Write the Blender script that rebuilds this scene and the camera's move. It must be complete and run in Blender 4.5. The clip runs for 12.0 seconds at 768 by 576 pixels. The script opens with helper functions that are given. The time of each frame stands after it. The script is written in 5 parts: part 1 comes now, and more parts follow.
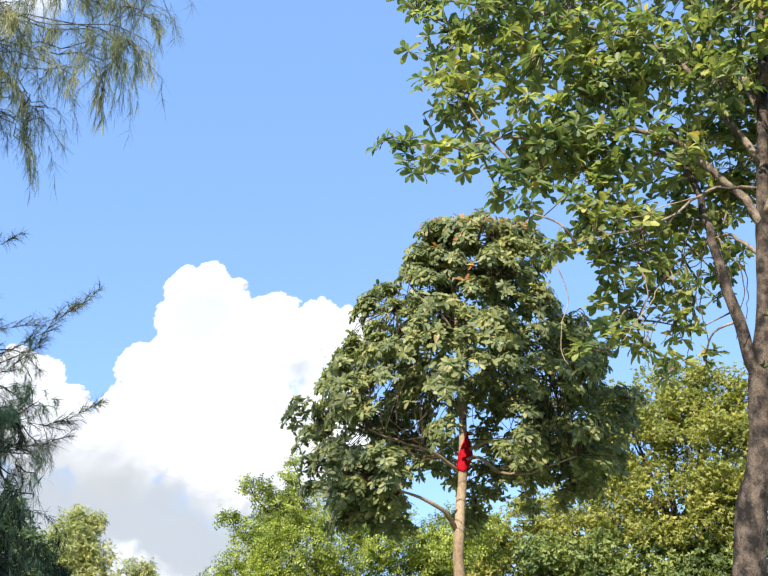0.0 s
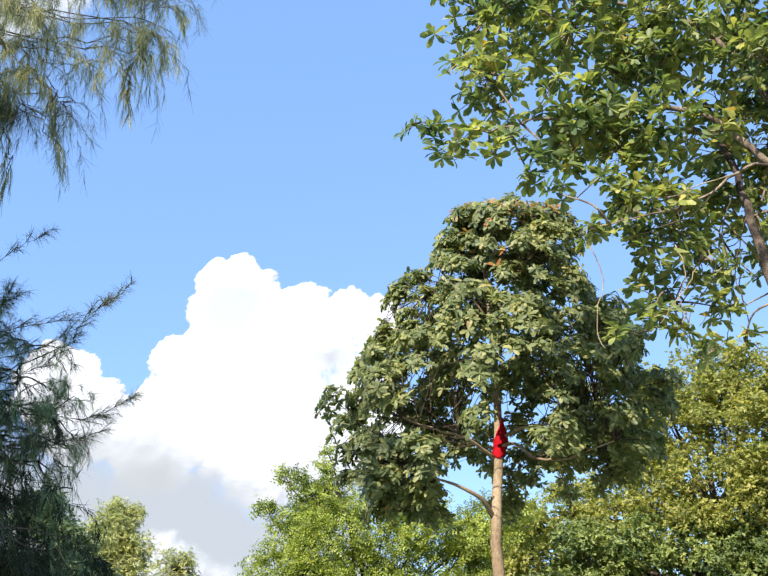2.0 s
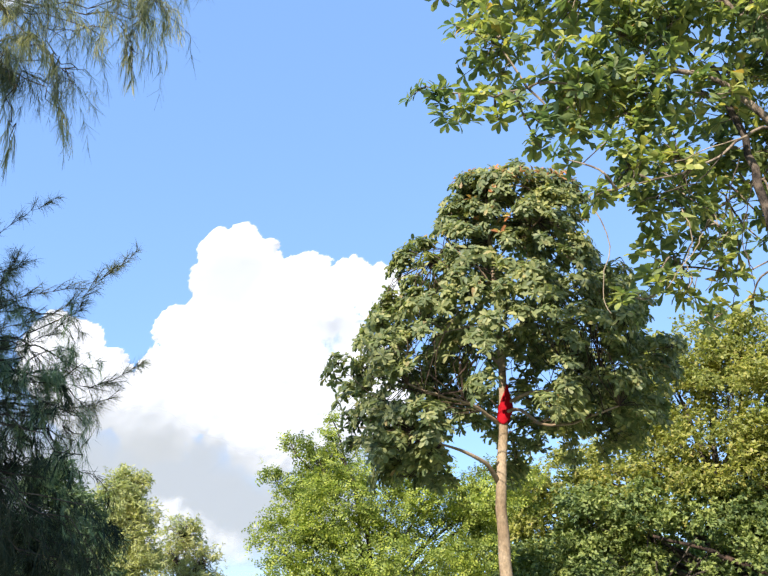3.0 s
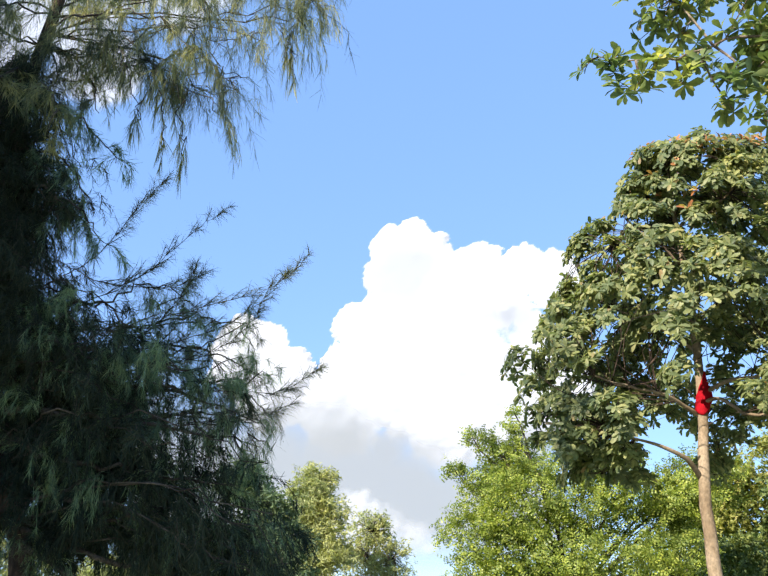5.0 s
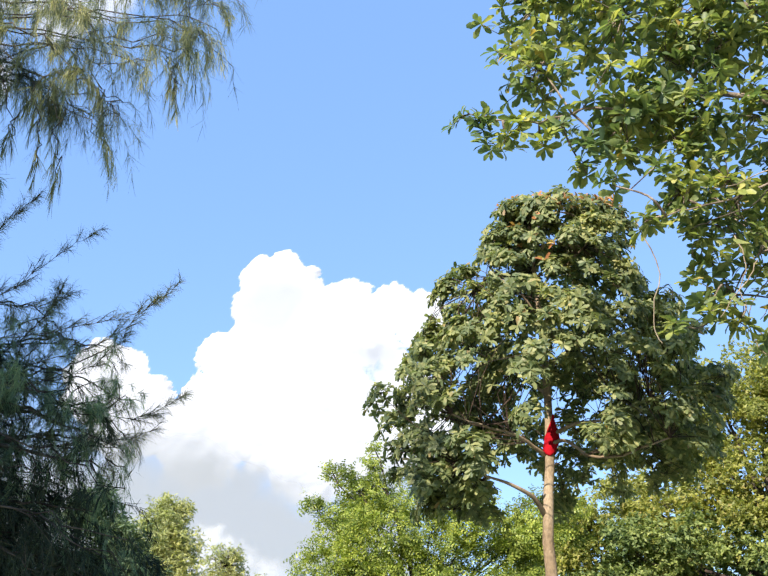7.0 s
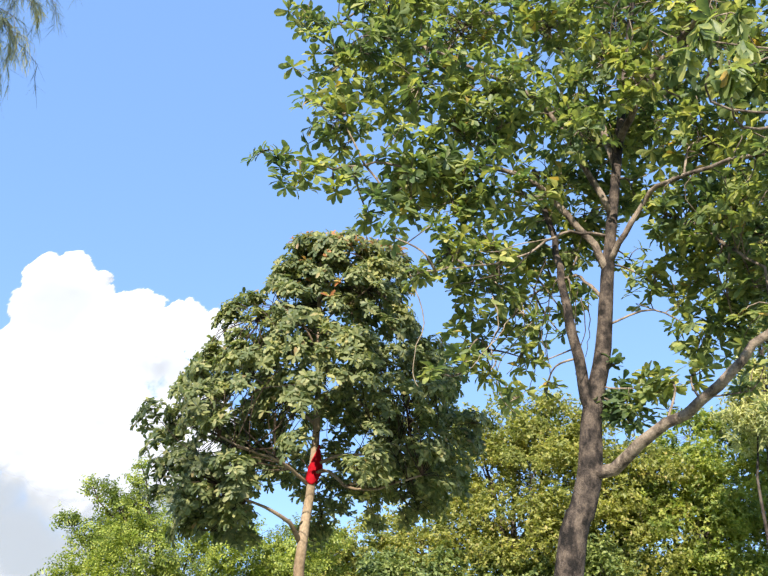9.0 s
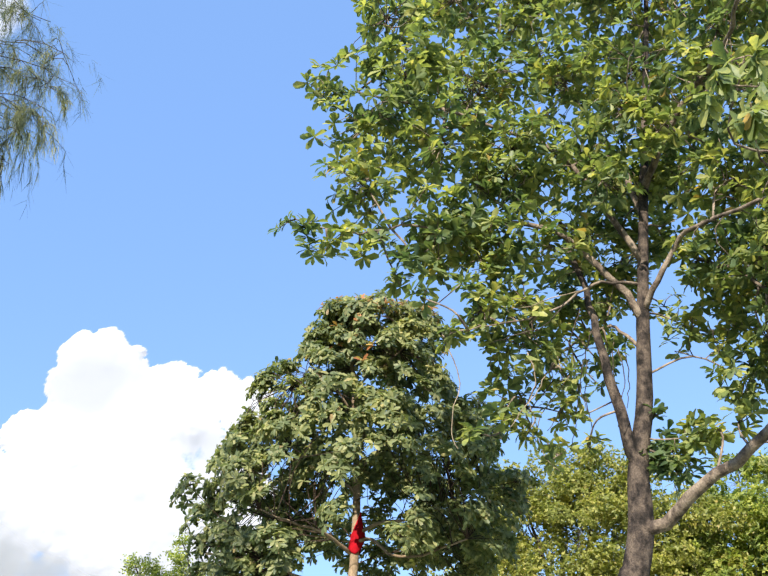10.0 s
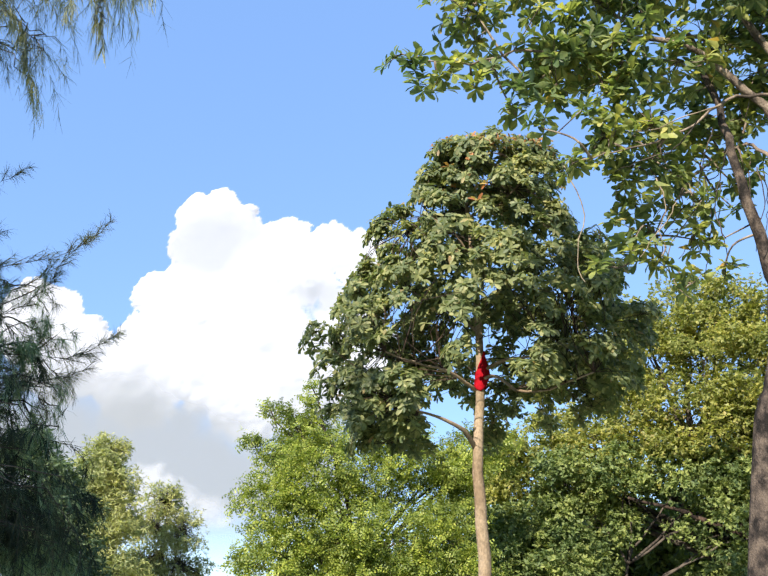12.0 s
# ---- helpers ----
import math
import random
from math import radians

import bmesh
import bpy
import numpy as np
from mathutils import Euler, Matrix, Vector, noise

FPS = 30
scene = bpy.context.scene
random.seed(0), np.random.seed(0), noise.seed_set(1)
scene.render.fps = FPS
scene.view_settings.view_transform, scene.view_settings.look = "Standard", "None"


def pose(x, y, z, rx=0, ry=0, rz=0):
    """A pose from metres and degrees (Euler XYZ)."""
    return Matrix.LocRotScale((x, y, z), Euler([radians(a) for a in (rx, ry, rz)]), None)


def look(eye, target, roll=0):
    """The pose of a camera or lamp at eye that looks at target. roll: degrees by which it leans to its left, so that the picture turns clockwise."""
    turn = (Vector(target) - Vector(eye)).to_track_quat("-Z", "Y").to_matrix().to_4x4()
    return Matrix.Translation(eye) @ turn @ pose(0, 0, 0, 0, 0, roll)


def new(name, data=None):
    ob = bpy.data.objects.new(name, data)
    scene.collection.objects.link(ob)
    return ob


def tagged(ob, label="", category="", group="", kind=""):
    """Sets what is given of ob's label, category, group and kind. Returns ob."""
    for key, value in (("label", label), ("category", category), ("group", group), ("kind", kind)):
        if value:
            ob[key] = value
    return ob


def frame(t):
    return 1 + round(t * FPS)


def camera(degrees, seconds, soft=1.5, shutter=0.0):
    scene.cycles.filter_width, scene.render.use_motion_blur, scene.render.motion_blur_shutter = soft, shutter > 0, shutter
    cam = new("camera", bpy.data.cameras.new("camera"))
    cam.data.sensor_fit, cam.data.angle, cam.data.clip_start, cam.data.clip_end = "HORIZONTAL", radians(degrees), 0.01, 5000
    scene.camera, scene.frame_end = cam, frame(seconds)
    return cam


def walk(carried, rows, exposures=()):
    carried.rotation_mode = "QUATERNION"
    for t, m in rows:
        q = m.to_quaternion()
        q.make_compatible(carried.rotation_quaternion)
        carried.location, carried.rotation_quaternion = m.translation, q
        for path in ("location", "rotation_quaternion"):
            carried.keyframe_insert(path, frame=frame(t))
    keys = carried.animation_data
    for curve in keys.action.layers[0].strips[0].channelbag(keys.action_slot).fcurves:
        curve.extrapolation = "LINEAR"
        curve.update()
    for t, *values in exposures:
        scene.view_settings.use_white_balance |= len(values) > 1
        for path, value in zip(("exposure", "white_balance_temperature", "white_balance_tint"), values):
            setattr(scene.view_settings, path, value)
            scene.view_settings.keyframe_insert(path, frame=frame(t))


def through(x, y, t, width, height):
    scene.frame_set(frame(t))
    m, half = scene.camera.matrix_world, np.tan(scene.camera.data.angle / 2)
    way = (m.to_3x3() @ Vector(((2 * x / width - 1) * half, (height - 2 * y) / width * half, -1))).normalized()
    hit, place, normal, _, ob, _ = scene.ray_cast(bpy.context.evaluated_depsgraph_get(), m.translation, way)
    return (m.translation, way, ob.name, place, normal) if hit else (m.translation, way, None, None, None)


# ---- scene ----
# ---- camera and walk ----
cam = camera(48.26, 12.0)
PATH = [
    (0, (0.044, -0.057, 1.53), (0.042, 1.74, 2.408), 0.1),
    (0.5, (0.038, -0.042, 1.543), (0.013, 1.752, 2.427), -0.0),
    (1, (0.027, 0.051, 1.577), (-0.042, 1.841, 2.465), 0.1),
    (1.5, (0.013, 0.039, 1.577), (-0.065, 1.829, 2.465), 0.0),
    (2, (0.019, 0.019, 1.561), (-0.052, 1.827, 2.414), -0.3),
    (2.5, (0.013, 0.008, 1.55), (-0.055, 1.832, 2.367), -0.6),
    (2.7, (-0.001, 0.014, 1.546), (-0.07, 1.848, 2.341), -0.7),
    (4.3, (-0.051, 0.221, 1.635), (-0.328, 2.046, 2.406), 1.6),
    (4.5, (-0.071, 0.265, 1.665), (-0.403, 2.08, 2.436), 1.5),
    (5, (-0.1, 0.364, 1.722), (-0.574, 2.15, 2.488), 0.9),
    (5.5, (-0.104, 0.451, 1.767), (-0.684, 2.203, 2.538), 0.1),
    (6, (-0.107, 0.418, 1.763), (-0.647, 2.174, 2.554), -0.3),
    (6.5, (-0.061, 0.259, 1.688), (-0.422, 2.045, 2.512), -0.1),
    (7, (-0.049, 0.129, 1.622), (-0.22, 1.934, 2.465), 0.4),
    (7.5, (-0.015, 0.014, 1.569), (-0.003, 1.82, 2.428), 1.4),
    (7.7, (0.0, -0.036, 1.551), (0.094, 1.76, 2.424), 1.7),
    (9.3, (0.138, -0.263, 1.483), (0.435, 1.485, 2.41), 0.8),
    (9.5, (0.129, -0.265, 1.499), (0.408, 1.468, 2.459), 0.1),
    (10, (0.116, -0.224, 1.54), (0.331, 1.479, 2.567), -1.3),
    (10.5, (0.073, -0.14, 1.559), (0.174, 1.602, 2.536), -2.2),
    (11, (0.034, -0.1, 1.549), (0.048, 1.726, 2.365), -2.4),
    (11.5, (0.028, -0.084, 1.539), (0.01, 1.78, 2.266), -1.5),
    (12, (0.026, 0.004, 1.576), (-0.008, 1.873, 2.287), -1.3),
]
walk(cam, [(t, look(eye, target, roll)) for t, eye, target, roll in PATH],
     [(0.0, 2.0), (9.0, 2.0), (10.3, 1.92), (12.0, 1.90)])

# ---- daylight ----
SUN_EL, SUN_AZ = 33.0, 203.0          # degrees above the horizon, compass degrees from +y over +x
world = bpy.data.worlds.new("sky")
scene.world = world
world.use_nodes = True
wn = world.node_tree
sky_tex = wn.nodes.new("ShaderNodeTexSky")
sky_tex.sky_type = "NISHITA"
sky_tex.sun_disc = False
sky_tex.sun_elevation = radians(SUN_EL)
sky_tex.sun_rotation = radians(SUN_AZ)
sky_tex.air_density, sky_tex.dust_density, sky_tex.ozone_density = 0.9, 0.1, 2.0
sky_tex.altitude = 0
haze = wn.nodes.new("ShaderNodeMix")       # even tropical haze over the clear-sky gradient
haze.data_type = "RGBA"
haze.inputs[0].default_value = 0.80
haze.inputs[7].default_value = (0.42, 0.79, 1.61, 1)
wn.links.new(sky_tex.outputs[0], haze.inputs[6])
wn.links.new(haze.outputs[2], wn.nodes["Background"].inputs["Color"])
wn.nodes["Background"].inputs["Strength"].default_value = 0.15

sun_data = bpy.data.lights.new("sun", "SUN")
sun_data.energy, sun_data.angle, sun_data.color = 2.95, radians(0.55), (1.0, 0.93, 0.80)
sun = new("sun", sun_data)
sun_to = Vector((math.sin(radians(SUN_AZ)) * math.cos(radians(SUN_EL)), math.cos(radians(SUN_AZ)) * math.cos(radians(SUN_EL)), math.sin(radians(SUN_EL))))
sun.matrix_world = look(sun_to * 50, (0, 0, 0))

# ---- materials ----
rng = np.random.default_rng(11)


def nodes_of(name):
    m = bpy.data.materials.new(name)
    m.use_nodes = True
    nt = m.node_tree
    return m, nt, nt.nodes["Principled BSDF"], nt.nodes["Material Output"]


def ramp(nt, stops):
    r = nt.nodes.new("ShaderNodeValToRGB")
    while len(r.color_ramp.elements) < len(stops):
        r.color_ramp.elements.new(0.5)
    for e, (p, c) in zip(r.color_ramp.elements, stops):
        e.position, e.color = p, (*c, 1)
    return r


def noise_tex(nt, scale, detail=4.0, rough=0.6, coord="Object"):
    tc = nt.nodes.new("ShaderNodeTexCoord")
    n = nt.nodes.new("ShaderNodeTexNoise")
    n.inputs["Scale"].default_value, n.inputs["Detail"].default_value, n.inputs["Roughness"].default_value = scale, detail, rough
    nt.links.new(tc.outputs[coord], n.inputs["Vector"])
    return n


def leaf_material(name, stops, through=0.35, rough=0.42, gloss=0.5, patch=0.6, tints=((0.72, 0.78, 0.75), (1.18, 1.12, 0.95))):
    """Leaves: a colour for each leaf, blotches over the crown, light shining through the blade."""
    m, nt, b, out = nodes_of(name)
    geo = nt.nodes.new("ShaderNodeNewGeometry")
    info = nt.nodes.new("ShaderNodeObjectInfo")
    add = nt.nodes.new("ShaderNodeMath")
    nt.links.new(geo.outputs["Random Per Island"], add.inputs[0])
    nt.links.new(info.outputs["Random"], add.inputs[1])
    fr = nt.nodes.new("ShaderNodeMath")
    fr.operation = "FRACT"
    nt.links.new(add.outputs[0], fr.inputs[0])
    col = ramp(nt, stops)
    nt.links.new(fr.outputs[0], col.inputs[0])
    big = noise_tex(nt, patch, 3.0)
    tint = ramp(nt, [(0.38, tints[0]), (0.62, tints[1])])
    nt.links.new(big.outputs[0], tint.inputs[0])
    fine = noise_tex(nt, 38.0, 3.0)
    spot = ramp(nt, [(0.3, (0.8, 0.8, 0.8)), (0.7, (1.1, 1.1, 1.05))])
    nt.links.new(fine.outputs[0], spot.inputs[0])
    last = col.outputs[0]
    for t in (tint, spot):
        mx = nt.nodes.new("ShaderNodeMix")
        mx.data_type, mx.blend_type = "RGBA", "MULTIPLY"
        mx.inputs[0].default_value = 1.0
        nt.links.new(last, mx.inputs[6])
        nt.links.new(t.outputs[0], mx.inputs[7])
        last = mx.outputs[2]
    nt.links.new(last, b.inputs["Base Color"])
    b.inputs["Roughness"].default_value = rough
    b.inputs["Specular IOR Level"].default_value = gloss
    tr = nt.nodes.new("ShaderNodeBsdfTranslucent")
    warm = nt.nodes.new("ShaderNodeMix")
    warm.data_type, warm.blend_type = "RGBA", "MULTIPLY"
    warm.inputs[0].default_value = 1.0
    warm.inputs[7].default_value = (1.38, 1.46, 0.80, 1)
    nt.links.new(last, warm.inputs[6])
    nt.links.new(warm.outputs[2], tr.inputs["Color"])
    mix = nt.nodes.new("ShaderNodeMixShader")
    mix.inputs[0].default_value = through
    nt.links.new(b.outputs[0], mix.inputs[1])
    nt.links.new(tr.outputs[0], mix.inputs[2])
    nt.links.new(mix.outputs[0], out.inputs["Surface"])
    return m


def bark_material(name, dark, mid, light, scale=3.0, bump=0.5):
    """Bark: blotches, fine cracks drawn out along the trunk, lichen spots."""
    m, nt, b, out = nodes_of(name)
    tc = nt.nodes.new("ShaderNodeTexCoord")
    mp = nt.nodes.new("ShaderNodeMapping")
    mp.inputs["Scale"].default_value = (1.0, 1.0, 0.7)
    nt.links.new(tc.outputs["Object"], mp.inputs["Vector"])
    n1 = nt.nodes.new("ShaderNodeTexNoise")
    n1.inputs["Scale"].default_value, n1.inputs["Detail"].default_value, n1.inputs["Roughness"].default_value = scale, 6.0, 0.65
    nt.links.new(mp.outputs[0], n1.inputs["Vector"])
    n2 = nt.nodes.new("ShaderNodeTexNoise")
    n2.inputs["Scale"].default_value, n2.inputs["Detail"].default_value = scale * 11, 5.0
    nt.links.new(mp.outputs[0], n2.inputs["Vector"])
    col = ramp(nt, [(0.40, dark), (0.48, mid), (0.60, light)])
    nt.links.new(n1.outputs[0], col.inputs[0])
    fine = ramp(nt, [(0.35, (0.74, 0.74, 0.74)), (0.65, (1.12, 1.1, 1.08))])
    nt.links.new(n2.outputs[0], fine.inputs[0])
    mx = nt.nodes.new("ShaderNodeMix")
    mx.data_type, mx.blend_type = "RGBA", "MULTIPLY"
    mx.inputs[0].default_value = 1.0
    nt.links.new(col.outputs[0], mx.inputs[6])
    nt.links.new(fine.outputs[0], mx.inputs[7])
    nt.links.new(mx.outputs[2], b.inputs["Base Color"])
    b.inputs["Roughness"].default_value = 0.9
    b.inputs["Specular IOR Level"].default_value = 0.2
    bp = nt.nodes.new("ShaderNodeBump")
    bp.inputs["Strength"].default_value, bp.inputs["Distance"].default_value = bump, 0.02
    nt.links.new(n2.outputs[0], bp.inputs["Height"])
    nt.links.new(bp.outputs[0], b.inputs["Normal"])
    return m


def cloud_material():
    m, nt, b, out = nodes_of("cloud_white")
    nt.nodes.remove(b)
    d = nt.nodes.new("ShaderNodeBsdfDiffuse")
    d.inputs["Color"].default_value = (0.41, 0.412, 0.445, 1)
    tr = nt.nodes.new("ShaderNodeBsdfTranslucent")
    tr.inputs["Color"].default_value = (0.8, 0.8, 0.82, 1)
    body = nt.nodes.new("ShaderNodeMixShader")
    body.inputs[0].default_value = 0.2
    nt.links.new(d.outputs[0], body.inputs[1])
    nt.links.new(tr.outputs[0], body.inputs[2])
    clear = nt.nodes.new("ShaderNodeBsdfTransparent")
    at = nt.nodes.new("ShaderNodeAttribute")
    at.attribute_name = "cover"
    mix = nt.nodes.new("ShaderNodeMixShader")
    nt.links.new(at.outputs["Fac"], mix.inputs[0])
    nt.links.new(clear.outputs[0], mix.inputs[1])
    nt.links.new(body.outputs[0], mix.inputs[2])
    nt.links.new(mix.outputs[0], out.inputs["Surface"])
    return m


def grass_material():
    m, nt, b, out = nodes_of("grass_ground")
    n = noise_tex(nt, 0.35, 8.0, 0.7)
    # the ground is unseen; pale colours bounce fill light up into the crowns
    c = ramp(nt, [(0.35, (0.15, 0.17, 0.10)), (0.55, (0.22, 0.235, 0.15)), (0.7, (0.35, 0.33, 0.25))])
    nt.links.new(n.outputs[0], c.inputs[0])
    nt.links.new(c.outputs[0], b.inputs["Base Color"])
    b.inputs["Roughness"].default_value = 0.95
    return m


def cloth_material():
    m, nt, b, out = nodes_of("red_cloth")
    n = noise_tex(nt, 14.0, 4.0)
    c = ramp(nt, [(0.3, (0.19, 0.001, 0.005)), (0.7, (0.33, 0.002, 0.010))])
    nt.links.new(n.outputs[0], c.inputs[0])
    nt.links.new(c.outputs[0], b.inputs["Base Color"])
    b.inputs["Roughness"].default_value = 0.85
    b.inputs["Specular IOR Level"].default_value = 0.15
    return m


LEAF_ALMOND = leaf_material("almond_leaf", [(0.0, (0.104, 0.142, 0.069)), (0.45, (0.181, 0.223, 0.098)), (0.8, (0.280, 0.304, 0.130)), (0.99, (0.364, 0.351, 0.150)), (1.0, (0.433, 0.262, 0.084))], 0.46, 0.48, 0.35, 1.7, ((0.54, 0.66, 0.70), (1.36, 1.26, 0.90)))
LEAF_ROUND = leaf_material("round_crown_leaf", [(0.0, (0.103, 0.135, 0.066)), (0.5, (0.189, 0.215, 0.102)), (0.85, (0.305, 0.310, 0.143)), (0.99, (0.339, 0.313, 0.166)), (1.0, (0.396, 0.254, 0.141))], 0.40, 0.5, 0.3, 1.4, ((0.70, 0.76, 0.78), (1.2, 1.16, 1.0)))
LEAF_YOUNG = leaf_material("young_red_leaf", [(0.0, (0.30, 0.12, 0.06)), (0.5, (0.42, 0.20, 0.10)), (1.0, (0.40, 0.30, 0.12))], 0.35, 0.5, 0.3)
LEAF_FEATHER = leaf_material("feathery_leaf", [(0.0, (0.132, 0.181, 0.036)), (0.5, (0.236, 0.292, 0.061)), (1.0, (0.378, 0.398, 0.104))], 0.38, 0.5, 0.4, 1.6, ((0.52, 0.58, 0.56), (1.30, 1.24, 0.95)))
LEAF_FIG = leaf_material("far_crown_leaf", [(0.0, (0.185, 0.202, 0.056)), (0.5, (0.298, 0.306, 0.087)), (0.9, (0.386, 0.373, 0.122)), (1.0, (0.391, 0.310, 0.116))], 0.5, 0.5, 0.4, 1.2, ((0.72, 0.78, 0.76), (1.2, 1.14, 1.0)))
LEAF_COOL = leaf_material("cool_green_leaf", [(0.0, (0.162, 0.218, 0.056)), (0.5, (0.271, 0.319, 0.081)), (1.0, (0.406, 0.403, 0.111))], 0.48, 0.5, 0.4, 1.3, ((0.6, 0.68, 0.66), (1.25, 1.2, 1.0)))
# darker leaf colours that stand in for the deep shade under wider crowns
LEAF_SHADE = leaf_material("thicket_shade_leaf", [(0.0, (0.108, 0.150, 0.057)), (0.5, (0.189, 0.240, 0.088)), (1.0, (0.288, 0.330, 0.132))], 0.4, 0.55, 0.3, 1.3, ((0.52, 0.60, 0.60), (1.3, 1.2, 0.95)))
LEAF_DUSK = leaf_material("dusky_leaf", [(0.0, (0.075, 0.12, 0.075)), (0.5, (0.125, 0.18, 0.11)), (1.0, (0.20, 0.25, 0.14))], 0.35, 0.6, 0.3, 0.6)
LEAF_PALE = leaf_material("pale_twig_leaf", [(0.0, (0.281, 0.299, 0.149)), (0.5, (0.428, 0.434, 0.220)), (1.0, (0.562, 0.545, 0.297))], 0.45, 0.6, 0.3, 0.5)
# one tree's needles in several tones: its shade and sun put into colour
NEEDLE_SHADE = leaf_material("she_oak_shaded_needle", [(0.0, (0.019, 0.031, 0.028)), (0.5, (0.035, 0.049, 0.041)), (0.8, (0.057, 0.072, 0.051)), (1.0, (0.078, 0.075, 0.057))], 0.25, 0.8, 0.08, 0.5)
# sunlight on the crown put into a paler, yellower colour
NEEDLE_LIT = leaf_material("she_oak_sunlit_needle", [(0.0, (0.150, 0.167, 0.123)), (0.5, (0.264, 0.266, 0.172)), (1.0, (0.414, 0.378, 0.232))], 0.45, 0.6, 0.2, 3.2, ((0.46, 0.58, 0.64), (1.22, 1.17, 0.9)))
# light on the outer sprays put into a brighter colour
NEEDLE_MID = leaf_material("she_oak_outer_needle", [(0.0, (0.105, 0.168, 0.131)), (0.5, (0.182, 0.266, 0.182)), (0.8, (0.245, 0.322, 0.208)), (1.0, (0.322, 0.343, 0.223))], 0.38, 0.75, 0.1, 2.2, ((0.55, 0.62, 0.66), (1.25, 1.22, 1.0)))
# shade between the crown's sunlit tips put into a grey-blue colour
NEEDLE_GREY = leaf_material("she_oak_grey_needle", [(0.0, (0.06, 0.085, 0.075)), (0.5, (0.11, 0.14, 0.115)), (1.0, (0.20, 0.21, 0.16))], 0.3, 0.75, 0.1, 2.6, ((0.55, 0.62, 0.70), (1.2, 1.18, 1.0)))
NEEDLE_FINE = leaf_material("she_oak_shoot_needle", [(0.0, (0.075, 0.094, 0.075)), (0.5, (0.128, 0.143, 0.112)), (1.0, (0.210, 0.210, 0.158))], 0.35, 0.7, 0.15, 1.5)
BARK_GREY = bark_material("grey_brown_bark", (0.012, 0.010, 0.009), (0.044, 0.034, 0.029), (0.112, 0.086, 0.068), 7.0, 0.8)
BARK_TAN = bark_material("tan_limb_bark", (0.06, 0.046, 0.038), (0.15, 0.116, 0.09), (0.27, 0.215, 0.165), 6.0, 0.6)
BARK_OAK = bark_material("she_oak_bark", (0.016, 0.011, 0.009), (0.04, 0.027, 0.02), (0.09, 0.058, 0.042), 5.0, 0.9)
BARK_PALE = bark_material("pale_tan_bark", (0.18, 0.128, 0.082), (0.24, 0.178, 0.118), (0.31, 0.235, 0.165), 3.0, 0.35)
BARK_DARK = bark_material("dark_bark", (0.025, 0.02, 0.016), (0.06, 0.048, 0.04), (0.11, 0.09, 0.07), 4.0, 0.8)
TWIG = bark_material("twig_bark", (0.10, 0.075, 0.055), (0.20, 0.155, 0.11), (0.30, 0.24, 0.17), 6.0, 0.2)
CLOUD = cloud_material()
GRASS = grass_material()
CLOTH = cloth_material()


# ---- mesh helpers ----
def mesh_of(name, verts, faces, mat, smooth=True):
    """verts (n, 3); faces: one (m, k) array or several. Returns mesh data."""
    faces = faces if isinstance(faces, list) else [faces]
    faces = [np.asarray(f, dtype=np.int32) for f in faces if len(f)]
    verts = np.asarray(verts, dtype=np.float32)
    me = bpy.data.meshes.new(name)
    me.vertices.add(len(verts))
    me.vertices.foreach_set("co", verts.ravel())
    loops = np.concatenate([f.ravel() for f in faces])
    sizes = np.concatenate([np.full(len(f), f.shape[1], dtype=np.int32) for f in faces])
    me.loops.add(len(loops))
    me.loops.foreach_set("vertex_index", loops)
    me.polygons.add(len(sizes))
    me.polygons.foreach_set("loop_start", np.concatenate(([0], np.cumsum(sizes)[:-1])).astype(np.int32))
    me.polygons.foreach_set("loop_total", sizes)
    me.update(calc_edges=True)
    me.polygons.foreach_set("use_smooth", np.full(len(sizes), smooth))
    me.materials.append(mat)
    me.validate()
    return me


def base_of(ob):
    p = Vector((0, 0, 0))
    while ob:
        p += ob.location
        ob = ob.parent
    return np.array(p)


def part(name, verts, faces, mat, parent, label="", kind="", smooth=True):
    """One mesh object under a thing or a part; verts are in the world."""
    ob = new(name, mesh_of(name, np.asarray(verts) - base_of(parent), faces, mat, smooth))
    ob.parent = parent
    return tagged(ob, label, kind=kind)


def thing(name, at, label, category, group=""):
    ob = new(name)
    ob.location = at
    ob.empty_display_size = 0.3
    return tagged(ob, label, category, group)


def smooth_path(points, n):
    """n points on a Catmull-Rom curve through the given ones."""
    p = np.array(points, dtype=float)
    p = np.vstack([2 * p[0] - p[1], p, 2 * p[-1] - p[-2]])
    out = []
    for s in np.linspace(0, len(p) - 3 - 1e-6, n):
        i, u = int(s), s - int(s)
        a, b, c, d = p[i:i + 4]
        out.append(0.5 * (2 * b + (c - a) * u + (2 * a - 5 * b + 4 * c - d) * u * u + (3 * b - a - 3 * c + d) * u ** 3))
    return np.array(out)


